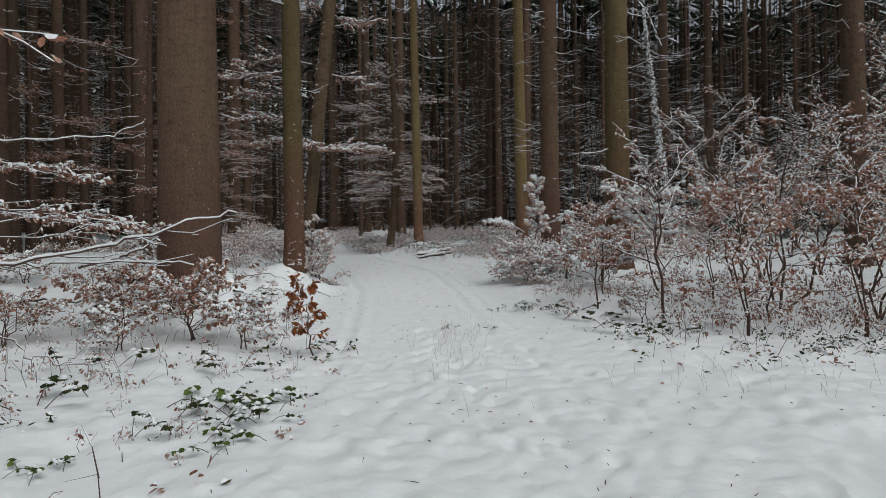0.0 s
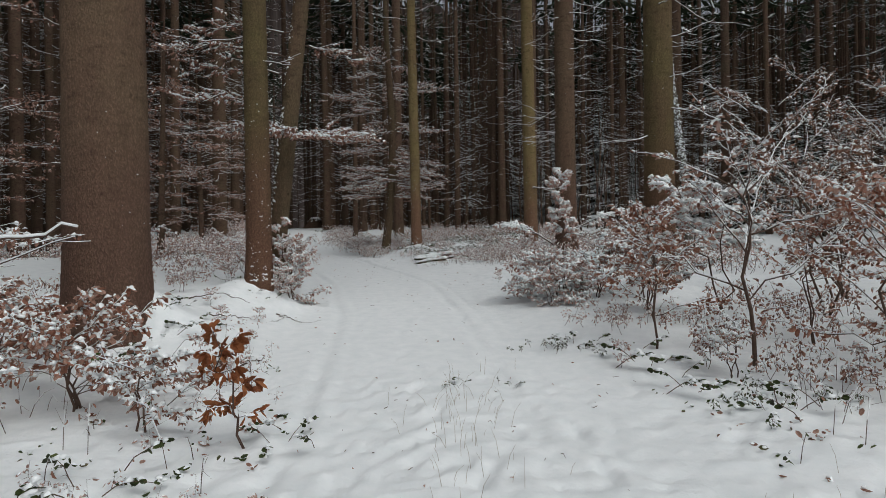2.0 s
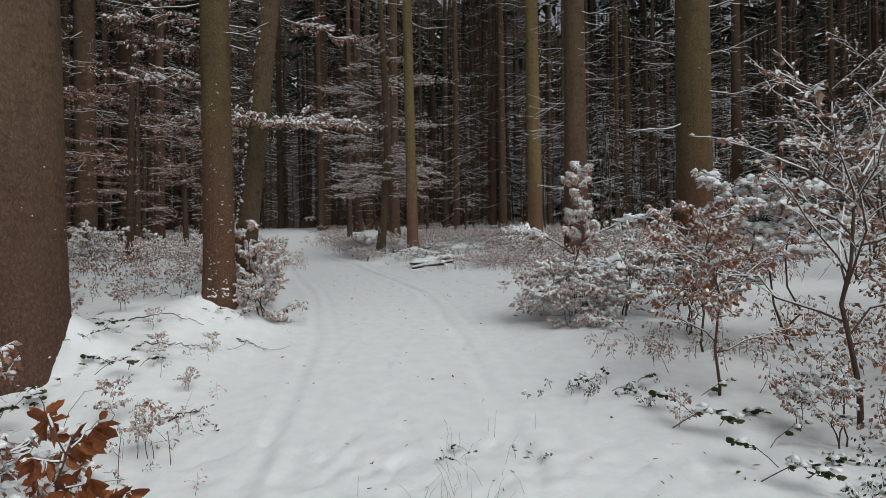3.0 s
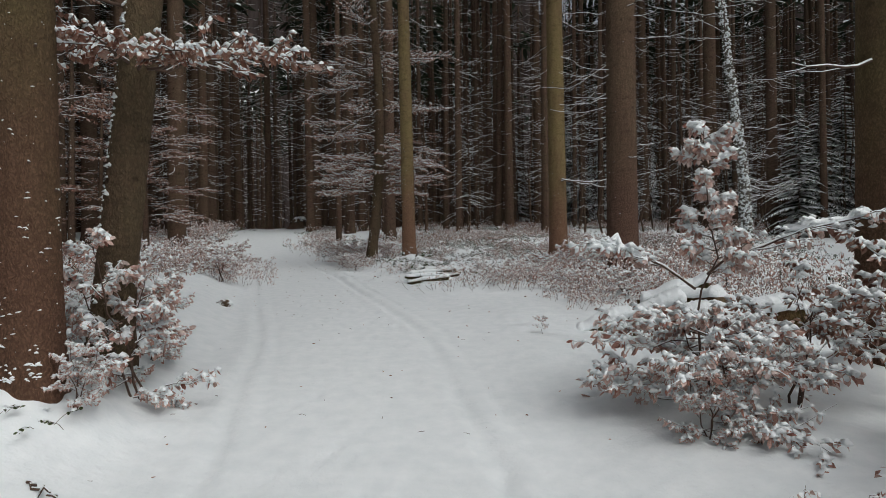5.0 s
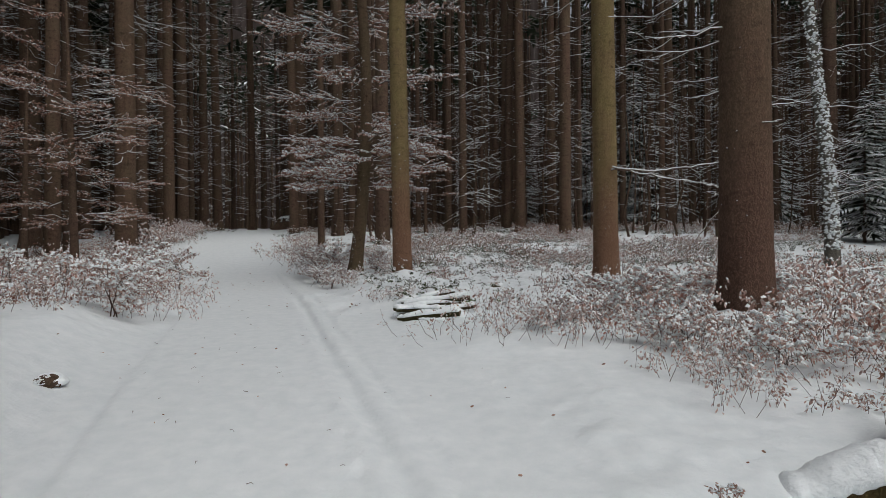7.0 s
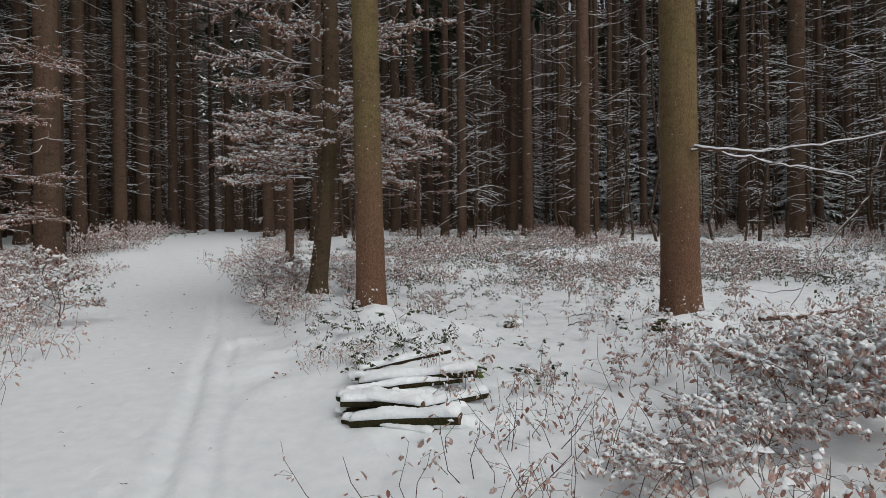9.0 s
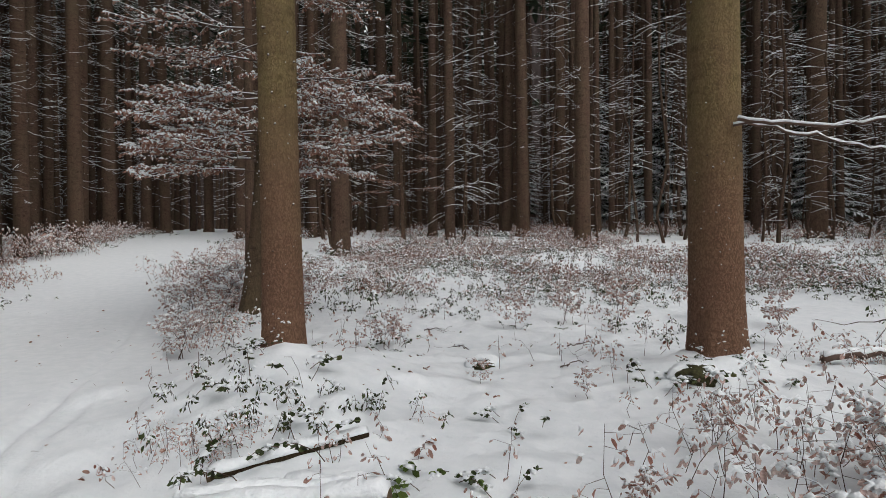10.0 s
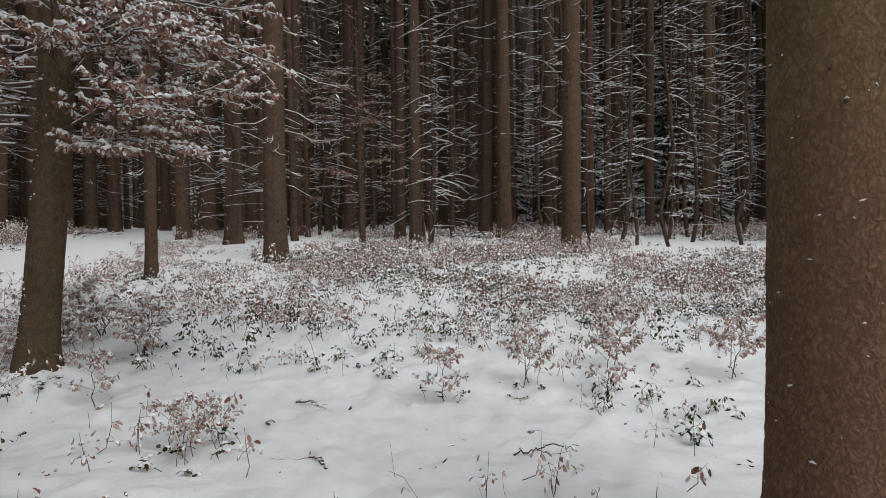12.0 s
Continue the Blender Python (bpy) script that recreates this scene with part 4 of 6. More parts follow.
def far_stand():
    """Woods further off, too many to count: a few shapes, joined at many places."""
    rng = np.random.default_rng(51)
    shapes = []
    for k in range(6):
        wood, snow, green, bark = Build(), Build(), Build(), Build()
        H = 31
        bark.tube(np.stack([rng.normal(0, 0.05, 5), np.zeros(5), np.array([-0.5, 1, 6, 16, H])], 1), 0.26 * np.array([1.3, 1, 0.85, 0.6, 0.1]), 6, cap=False)
        for q in range(30):
            h, az, L = rng.uniform(1.5, 20), rng.uniform(0, 6.28), rng.uniform(0.8, 2.2)
            d = np.array([math.cos(az), math.sin(az), rng.uniform(-0.3, 0.15)])
            p = np.array([0, 0, h])
            pts = np.stack([p, p + d * L * 0.5, p + d * L + np.array([0, 0, -0.1 * L])])
            wood.tube(pts, np.array([0.03, 0.02, 0.01]), 3, cap=False)
            snow.tube(pts, np.array([0.018, 0.016, 0.012]), 3, lift=1.0, cap=False)
        for q in range(22):
            h = rng.uniform(16 + 3 * (k % 2), H - 0.5)
            needle_branch(green, snow, np.array([0, 0, h]), rng.uniform(0, 6.28), (3.6 * (1 - (h - 14) / (H - 13)) + 0.6), rng.uniform(0.2, 0.5), rng, 3, 0.4)
        shapes.append((bark, wood, green, snow))
    made = [Build() for k in range(4)]
    n = 0
    while n < 680:
        x, y = rng.uniform(-95, 100), rng.uniform(16, 120)
        if y < 60.5 and abs(x) < 46:
            continue
        if (abs(x - float(trail_x(y))) < 4 and y < 70) or rng.random() < np.clip((y - 66) / 70, 0, 0.8):
            continue
        n += 1
        a, g, hh = rng.uniform(0, 6.28), rng.uniform(0.6, 1.25), rng.uniform(0.85, 1.1)
        turn = np.array([[math.cos(a) * g, -math.sin(a) * g, 0], [math.sin(a) * g, math.cos(a) * g, 0], [0, 0, hh]])
        for src, dst in zip(shapes[int(rng.integers(6))], made):
            v = np.vstack(src.v) @ turn.T + np.array([x, y, on(x, y)])
            dst.add(v, np.vstack(src.f3) if src.f3 else None, np.vstack(src.f4) if src.f4 else None)
    # thin dead poles between the tall trunks
    poles = []
    for k in range(5):
        wood, snow, bark = Build(), Build(), Build()
        bark.tube(np.stack([rng.normal(0, 0.12, 6), rng.normal(0, 0.12, 6), np.array([-0.3, 1, 3, 6, 9, 12])], 1), 0.055 * np.array([1.2, 1, 0.9, 0.75, 0.5, 0.1]), 5, cap=False)
        for q in range(26):
            h, az, L = rng.uniform(0.8, 10), rng.uniform(0, 6.28), rng.uniform(0.4, 1.4)
            d = np.array([math.cos(az), math.sin(az), rng.uniform(-0.45, 0.2)])
            p = np.array([0, 0, h])
            pts = np.stack([p, p + d * L * 0.5 + rng.normal(0, 0.04, 3), p + d * L + np.array([0, 0, -0.12 * L])])
            wood.tube(pts, np.array([0.010, 0.008, 0.004]), 3, cap=False)
            snow.tube(pts, np.array([0.011, 0.010, 0.007]), 3, lift=1.0, cap=False)
        poles.append((bark, wood, snow))
    n = 0
    while n < 380:
        x, y = rng.uniform(-34, 40) if n < 260 else rng.uniform(6, 34), 44 + 34 * rng.random()
        if abs(x - float(trail_x(y))) < float(np.interp(y, TRAIL_Y, TRAIL_W)) + 0.8:
            continue
        n += 1
        a, g, hh = rng.uniform(0, 6.28), rng.uniform(0.7, 1.6), rng.uniform(0.6, 1.2)
        turn = np.array([[math.cos(a) * g, -math.sin(a) * g, 0], [math.sin(a) * g, math.cos(a) * g, 0], [rng.normal(0, 0.01), 0, hh]])
        for src, dst in zip(poles[int(rng.integers(5))], (made[0], made[1], made[3])):
            v = np.vstack(src.v) @ turn.T + np.array([x, y, on(x, y)])
            dst.add(v, np.vstack(src.f3) if src.f3 else None, np.vstack(src.f4) if src.f4 else None)
    # bare trunks between them
    n = 0
    while n < 320:
        x, y = rng.uniform(-46, 52), 47 + 36 * rng.random()
        if abs(x - float(trail_x(y))) < float(np.interp(y, TRAIL_Y, TRAIL_W)) + 1.0:
            continue
        n += 1
        g, dx = rng.uniform(0.13, 0.27), rng.normal(0, 0.15)
        z = np.array([-0.4, 0.4, 2, 8, 18, 29])
        made[0].tube(np.stack([x + dx * z / 20 + rng.normal(0, 0.03, 6), np.full(6, y), on(x, y) + z], 1), g * np.array([1.4, 1.1, 1.0, 0.85, 0.6, 0.15]), 8, cap=False)
    t = thing("distant_forest", pose(0, 0, 0), "dense dark spruce forest with snow on its branches", "forest", kind="stuff")
    for name, bu, mat in zip(("trunk_mass", "deadwood", "crown_mass", "snow"), made, (BARK_DARK, TWIG, NEEDLE, CAP)):
        part(name, bu, mat, t, kind="stuff")


far_stand()


def make_backdrop():
    """Added sheet closing the view far behind the last trees, forest shade painted on."""
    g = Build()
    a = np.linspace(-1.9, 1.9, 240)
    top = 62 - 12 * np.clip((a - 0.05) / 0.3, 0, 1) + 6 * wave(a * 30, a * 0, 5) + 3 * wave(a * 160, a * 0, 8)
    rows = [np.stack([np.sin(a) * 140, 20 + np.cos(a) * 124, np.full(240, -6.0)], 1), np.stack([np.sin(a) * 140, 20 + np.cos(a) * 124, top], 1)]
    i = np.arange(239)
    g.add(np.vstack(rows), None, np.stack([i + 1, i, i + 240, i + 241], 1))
    ob = new("backdrop", g.mesh("backdrop", SHADED_FARWOOD))
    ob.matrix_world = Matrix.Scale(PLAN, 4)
    tagged(ob, "dark sheet painted as shaded woods far behind the trunks", "backdrop", kind="structure")


make_backdrop()


def young_spruce(m, height, rng, label, snowy=0.95):
    t = thing("young_spruce", m, label, "tree", "young spruces")
    b, g, s = Build(), Build(), Build()
    b.tube([(0, 0, -0.2), (0.02, 0, height * 0.5), (0, 0, height)], [0.025 * height ** 0.6, 0.015 * height ** 0.6, 0.004], 8)
    for k in range(int(22 + height * 10)):
        h = height * (0.06 + 0.92 * (k + rng.random()) / (22 + height * 10))
        L = (1 - h / height) * height * 0.36 * rng.uniform(0.7, 1.15) + 0.08
        needle_branch(g, s, (0, 0, h), k * 2.4 + rng.uniform(-0.3, 0.3), L, rng.uniform(0.1, 0.55), rng, 15, snowy, 0.5)
    part("stem", b, BARK_DARK, t)
    part("needles", g, NEEDLE, t, "dark green needles", kind="stuff")
    part("snow", s, CAP, t, "thick snow on the boughs", kind="stuff")
    return t


ry = np.random.default_rng(61)
ysp = [None, young_spruce(at(20, 41), 7.5, ry, "young spruce with snow-laden boughs"), young_spruce(at(25, 47), 9.5, ry, "young spruce with snow-laden boughs")]
for x, y, k, g in ((23, 38, 1, 1.1), (28, 43, 2, 1.0), (18, 60, 2, 0.9), (12, 66, 2, 1.1), (9, 58, 1, 0.8), (22, 52, 1, 1.0), (30, 52, 2, 1.2), (7, 70, 2, 1.2), (26, 61, 2, 1.1), (14.6, 57.2, 2, 1.25), (18.2, 62.5, 2, 1.3), (11.6, 61, 2, 1.1), (16.2, 66, 2, 1.4)):
    again(ysp[k], at(x, y, 0, ry.uniform(0, 360), g))


# ---- saplings and bushes ----
rs = np.random.default_rng(71)
SAP = "beech saplings along the trail"
V = [
    sapling("beech_sapling", at(2.5, 9.6), 1.75, rs, "beech sapling with orange-brown leaves under snow", SAP, 14, 0.75, 0.078, 8, 8, 0.62, 0.024, 0.016, LEAF_BUSH),
    sapling("beech_sapling", at(3.35, 9.0), 2.6, rs, "tall open sapling with snow-lined forked branches", SAP, 13, 1.5, 0.08, 3, 9, 0.75, 0.028, 0.026, LEAF, 0.6, low=0.3),
    sapling("beech_sapling", at(3.95, 7.7), 2.2, rs, "bushy sapling with pinkish withered leaves and snow", SAP, 18, 1.1, 0.076, 7, 9, 0.52, 0.024, 0.015, LEAF_BUSH, 0.5, stems=2),
    sapling("beech_bush", at(2.08, 13.0), 0.86, rs, "beech bush bowed under heavy lumps of snow beside cut logs", SAP, 40, 1.25, 0.082, 11, 9, 0.94, 0.038, 0.012, LEAF_PALE, 0.06, stems=3, low=0.1, droop=0.9, taper=0.8, hang=0.9),
    sapling("beech_sapling", at(5.4, 9.6), 3.4, rs, "tall thicket sapling with red-brown leaves", SAP, 22, 1.5, 0.070, 8, 9, 0.46, 0.028, 0.022, LEAF_TAN, 0.6, stems=3),
    sapling("beech_sapling", at(6.8, 12.6), 4.2, rs, "dense branching sapling with fine snowy twigs", SAP, 22, 1.8, 0.070, 5, 12, 0.42, 0.026, 0.024, LEAF_TAN, 0.6, stems=3, simple=True),
    sapling("beech_bush", at(2.75, 13.0), 1.0, rs, "low beech bush with leaves buried in snow", SAP, 14, 0.8, 0.07, 8, 7, 0.85, 0.04, 0.012, LEAF, 0.4, stems=3),
]
for k, x, y, g in ((2, 4.7, 8.5, 0.95), (4, 6.5, 8.9, 0.9), (2, 5.4, 7.6, 1.0), (4, 7.6, 10.6, 1.05), (5, 8.6, 13.5, 1.0), (5, 10.2, 11.6, 1.1), (4, 9.3, 9.2, 1.1), (2, 6.7, 7.4, 0.9), (5, 12.2, 14.5, 1.2), (4, 5.6, 11.2, 0.9), (0, 3.0, 11.0, 1.0), (2, 4.5, 9.8, 0.8), (5, 11.5, 19.5, 1.15), (5, 14.5, 17.5, 1.3), (5, 9.4, 17.5, 0.9), (6, 3.2, 11.8, 1.0), (6, 2.9, 8.6, 0.6), (2, 7.9, 7.9, 1.0), (4, 11.0, 8.5, 1.1), (5, 14.0, 11.5, 1.3), (5, 17.5, 15.0, 1.4), (5, 13.5, 22.5, 1.2), (6, 3.5, 12.9, 1.2)):
    again(V[k], at(x, y, 0, rs.uniform(0, 360), g))

side_bush = sapling("beech_bush", at(-2.88, 13.55), 1.45, rs, "snowy beech bush at the foot of a pair of trunks", SAP, 34, 0.55, 0.080, 9, 7, 0.92, 0.036, 0.012, LEAF_PALE, 0.4, stems=3, low=0.05, hang=1.0, droop=0.9)
again(side_bush, at(-3.25, 14.5, 0, 80, 0.7))
again(side_bush, at(-2.85, 12.6, 0, 190, 0.4))
left_bush = sapling("beech_bush", at(-3.35, 7.9), 0.95, rs, "bushy young beech with red-brown leaves and snow", SAP, 26, 0.85, 0.085, 8, 8, 0.6, 0.028, 0.012, LEAF_BUSH, 0.45, stems=4, low=0.15)
grey_bush = sapling("beech_bush", at(-2.45, 7.3), 0.6, rs, "low bush with limbs buried in snow", SAP, 12, 0.75, 0.065, 7, 7, 0.85, 0.035, 0.011, LEAF, 0.3, stems=2)
again(left_bush, at(-4.6, 8.4, 0, 120, 1.0))
again(grey_bush, at(-3.9, 7.2, 0, 200, 0.9))
again(left_bush, at(-5.6, 7.6, 0, 220, 0.8))
oak = sapling("russet_sapling", at(-1.48, 7.0, 0, 0, 1.0, 18), 0.95, rs, "small upright sapling with bright rust-brown leaves", "", 10, 0.27, 0.105, 5, 4, 0.10, 0.02, 0.011, LEAF_RED, 0.4, low=0.3, droop=1.2)

# left verge and right floor further on
side_far = sapling("beech_bush", at(-5.7, 22.8), 1.0, rs, "snowy beech bush on the verge", SAP, 16, 0.8, 0.085, 9, 7, 0.88, 0.034, 0.012, LEAF_FROST, 0.4, stems=3, simple=True, droop=1.3)
grey_far = sapling("beech_bush", at(-6.6, 24.6), 0.65, rs, "low bush buried in snow on the verge", SAP, 16, 0.8, 0.09, 7, 7, 0.85, 0.036, 0.011, LEAF_FROST, 0.3, stems=3, simple=True, droop=1.3)
for k, x, y, g in ((1, -7.6, 26.5, 1.1), (0, -8.4, 24.0, 0.9), (1, -9.6, 27.5, 1.1), (0, -7.3, 28.8, 1.0), (1, -10.8, 24.5, 1.0), (0, -9.3, 31.0, 1.2), (1, -6.6, 20.4, 0.9), (0, -8.4, 18.2, 1.0), (1, -10.5, 20.2, 1.2), (0, -12.5, 28.5, 1.2), (1, -3.9, 13.9, 0.6), (0, -6.4, 13.2, 0.9), (1, -8.2, 11.5, 1.0), (0, -3.2, 28.6, 0.55), (1, -4.0, 32.8, 0.9), (0, -2.5, 32.5, 0.8), (1, -5.0, 35.0, 1.0), (1, -3.9, 30.2, 0.7), (0, -4.3, 31.6, 0.8), (1, -3.7, 33.6, 1.0)):
    again((side_far, grey_far)[k], at(x, y, 0, rs.uniform(0, 360), g * 1.1))
edge_bush = sapling("beech_bush", at(2.7, 22.3), 0.75, rs, "low spreading beech bush with hanging snowy leaves", SAP, 20, 1.1, 0.072, 11, 8, 0.9, 0.036, 0.007, LEAF_PALE, 0.25, stems=5, low=0.2, droop=0.7)
for x, y, g in ((3.6, 23.4, 0.95), (1.95, 21.9, 0.7), (2.6, 20.3, 0.75), (4.9, 22.6, 1.0), (3.4, 19.4, 0.8), (5.8, 20.6, 1.0), (5.2, 24.6, 0.8), (1.2, 21.4, 0.55)):
    again(edge_bush, at(x, y, -0.05, rs.uniform(0, 360), g))


seedling = sapling("beech_seedling", at(1.8, 30.3), 0.62, rs, "small beech seedling with a few snowy leaves", "beech seedlings on the forest floor", 10, 0.34, 0.072, 5, 4, 0.65, 0.022, 0.006, LEAF_FROST, 0.5, low=0.3, droop=1.4)
seed_two = sapling("beech_seedling", at(2.75, 31.0), 0.72, rs, "slender beech seedling with hanging leaves dusted by snow", "beech seedlings on the forest floor", 12, 0.36, 0.070, 5, 5, 0.65, 0.022, 0.006, LEAF_FROST, 0.6, stems=2, low=0.25, droop=1.4)
for k, x, y, g in ((0, -1.93, 30.4, 1.0), (0, 3.63, 30.55, 1.1), (1, -0.3, 28.9, 0.75), (0, -0.55, 29.15, 0.7), (1, -0.15, 29.2, 0.6), (1, 4.0, 31.6, 1.1), (1, -1.7, 28.4, 0.7), (0, 1.9, 25.9, 0.5), (1, 2.5, 24.6, 0.6), (0, 5.6, 29.0, 1.0), (1, 5.3, 31.2, 1.2), (0, 3.0, 32.4, 1.0), (1, -2.4, 32.2, 1.0), (0, 6.4, 30.4, 1.1), (0, 0.9, 26.2, 0.45), (1, -2.2, 8.6, 0.6), (0, -2.8, 9.2, 0.6), (1, -4.8, 11.6, 0.8), (0, -3.6, 11.5, 0.45), (1, -4.3, 12.1, 0.6), (0, -2.75, 11.3, 0.4), (1, -3.9, 13.0, 0.7), (0, -3.1, 10.6, 0.5), (1, -2.5, 10.0, 0.35), (0, -4.6, 13.2, 0.8), (0, 1.6, 23.4, 0.6), (1, 0.8, 23.2, 0.5), (0, 1.9, 9.0, 0.5), (1, 2.8, 8.9, 0.6), (0, 3.8, 8.1, 0.7)):
    again((seedling, seed_two)[k], at(x, y, 0, rs.uniform(0, 360), g))
again(side_bush, at(1.75, 12.5, -0.05, 40, 0.5))
sapling("beech_sapling", at(2.02, 13.2), 2.3, np.random.default_rng(230), "slender beech leader with leaves buried in lumps of snow", SAP, 20, 0.36, 0.085, 8, 6, 0.95, 0.042, 0.012, LEAF_PALE, 0.4, low=0.5, taper=0.7, droop=1.4)
again(seedling, at(1.25, 16.35, 0, 20, 0.4))
sapling("beech_sapling", at(4.1, 11.05), 2.25, rs, "sapling with its top bowed under a mass of snow", SAP, 30, 0.72, 0.075, 8, 8, 0.95, 0.055, 0.016, LEAF_PALE, 0.15, stems=2, low=0.55, droop=0.8, taper=0.5)


def laden_limb(p, az, length, rise, rng):
    """A side limb of the bush beside the logs, bowed under thick snow."""
    t = thing("laden_limb", Matrix.Translation(p), "beech limb bowed under a thick roll of snow", "branch", "snow-laden limbs of the bush")
    w, l, s = Build(), Build(), Build()
    spray(w, l, s, (0, 0, 0), radians(az), length, rise, rng, 0.011, 9, 0.088, 5, 0.95, 0.045, 0.10, droop=1.5, sides=6, spread=0.7)
    n = 16
    f = np.linspace(0.45, 1.05, n)
    d = np.array([math.cos(radians(az)), math.sin(radians(az)), 0])
    roll = np.array([d * length * q + np.array([0, 0, (rise * q + 0.4 * q * (1 - q)) * length + 0.03]) for q in f]) + rng.normal(0, 0.022, (n, 3))
    s.tube(roll, 0.036 * (0.75 + 0.5 * rng.random(n)) * np.clip(np.minimum(f - 0.4, 1.12 - f) * 7, 0.3, 1), 9, flat=0.85)
    s.clumps(np.repeat(roll, 3, axis=0) + rng.normal(0, 0.045, (3 * n, 3)) * (1, 1, 0.6), 0.030, rng, 0.7)
    part("twig_work", w, TWIG, t, kind="stuff")
    part("leaves", l, LEAF_FROST, t, kind="stuff", smooth=False)
    part("snow", s, CAP, t, kind="stuff")


laden_limb((2.05, 13.1, 1.62), -22, 1.15, 0.36, np.random.default_rng(231))
laden_limb((1.95, 13.1, 1.50), 192, 0.95, 0.36, np.random.default_rng(232))


# ---- low growth ----
def undergrowth(m, rng, label, count, size, leaf_mat, height, per, snow_rate, snow_size, name="undergrowth", leaf_size=0.068, simple=True):
    t = thing(name, m, label, "undergrowth", "low growth on the forest floor", "stuff")
    w, l, s = Build(), Build(), Build()
    for k in range(count):
        x, y = rng.normal(0, size * 0.45, 2)
        h = height * rng.uniform(0.5, 1.3)
        lean = rng.normal(0, 0.35, 2) * h
        pts = curve((x, y, -0.05), (x + lean[0], y + lean[1], h), 0, 4, rng, 0.25)
        w.tube(pts, np.linspace(0.0045, 0.0015, 4), 3, cap=False)
        where, ways = [], []
        for j in range(per):
            f = rng.uniform(0.35, 1)
            q = np.array([np.interp(f, np.linspace(0, 1, 4), pts[:, i]) for i in range(3)])
            a = rng.uniform(0, 6.28)
            out = np.array([math.cos(a), math.sin(a), 0]) * rng.uniform(0.02, 0.45) * h * (1.2 - 0.5 * f)
            e = q + out + np.array([0, 0, rng.uniform(-0.05, 0.12) * h])
            if j % 2 == 0:
                w.tube([q, e], [0.002, 0.001], 3, cap=False)
            where.append(e)
            ways.append([math.cos(a) * 0.4, math.sin(a) * 0.4, -rng.uniform(0.1, 0.9)])
        where, ways = np.array(where), np.array(ways)
        l.leaves(where, ways, leaf_size, rng, simple=simple, snow=s, rate=snow_rate, thick=0.4 * snow_size)
        pick = rng.random(per) < snow_rate * 0.15
        s.clumps(where[pick] + np.array([0, 0, snow_size * 0.4]), snow_size, rng, cheap=True)
    part("twig_work", w, TWIG, t, kind="stuff")
    part("leaves", l, leaf_mat, t, kind="stuff", smooth=False)
    part("snow", s, CAP, t, kind="stuff")
    return t


ru = np.random.default_rng(81)
U = [
    undergrowth(at(1.9, 33.5), ru, "low beech seedlings with brown leaves dusted by snow", 22, 1.2, LEAF_FROST, 0.34, 13, 0.7, 0.030),
    undergrowth(at(5.0, 34.5), ru, "dense twiggy brown growth dusted with snow", 30, 1.3, LEAF, 0.36, 13, 0.6, 0.028),
    undergrowth(at(4.2, 30.2), ru, "dark bramble leaves poking out of the snow", 24, 1.2, LEAF_GREEN, 0.20, 10, 0.70, 0.036),
    undergrowth(at(-0.2, 28.4), ru, "sparse snowy seedlings on the forest floor", 9, 1.3, LEAF_FROST, 0.38, 9, 0.75, 0.024, simple=False),
    undergrowth(at(3.0, 20.2), ru, "thick low beech growth with hanging snowy leaves", 32, 1.2, LEAF_PALE, 0.58, 13, 0.85, 0.034, leaf_size=0.074, simple=False),
    undergrowth(at(0.35, 21.9), ru, "tall thin dry stalks with a few hanging leaves", 11, 0.75, LEAF_FROST, 0.48, 5, 0.6, 0.018, leaf_size=0.062, simple=False),
]
for x, y, g in ((-0.05, 21.4, 0.8), (0.75, 21.3, 0.9), (0.45, 22.7, 0.8), (1.1, 22.2, 0.9), (0.2, 20.9, 0.7), (1.3, 20.9, 0.9)):
    again(U[5], at(x, y, 0, ru.uniform(0, 360), g))
n = 0
while n < 390:
    if n < 270:
        x, y = ru.uniform(-3, 17), 34.4 + 17 * ru.random() ** 1.3
    else:
        x, y = ru.uniform(-20, 22), ru.uniform(20, 58)
    off = abs(x - float(trail_x(y))) - float(np.interp(y, TRAIL_Y, TRAIL_W))
    if wave(x * 0.8, y * 0.6, 71, 2) < -0.10 or off < 0.5 or (x > trail_x(y) and y < 32.5 and x < 7):
        continue
    k = int(ru.choice([0, 1, 2, 3], p=[0.20, 0.25, 0.53, 0.02])) if x > trail_x(y) else int(ru.choice([0, 1, 2]))
    again(U[k], at(x, y, 0, ru.uniform(0, 360), ru.uniform(0.55, 1.45)))
    n += 1
for x, y, g in ((1.7, 20.9, 0.8), (2.6, 19.5, 0.8), (4.4, 20.0, 1.1), (2.7, 23.5, 0.9), (5.4, 22.4, 1.2), (6.2, 21.2, 1.2), (5.2, 19.2, 1.0), (6.6, 23.2, 1.2), (2.3, 18.6, 0.6), (4.4, 23.8, 1.0), (3.4, 24.6, 0.8), (-3.0, 29.6, 0.8), (-3.7, 31.6, 0.9), (-4.6, 33.4, 1.0), (-5.6, 35.4, 1.0), (-6.5, 37.4, 1.1), (7.4, 19.8, 1.2), (7.2, 18.0, 1.2), (5.8, 25.2, 1.0), (7.8, 25.4, 1.2), (-1.2, 24.6, 0.4), (4.0, 18.4, 0.8)):
    again(U[4], at(x, y, -0.02, ru.uniform(0, 360), g))
for k in range(46):
    x, y = ru.uniform(0.5, 15), ru.uniform(31.5, 41)
    again(U[2], at(x, y, -0.02, ru.uniform(0, 360), ru.uniform(0.6, 1.1)))
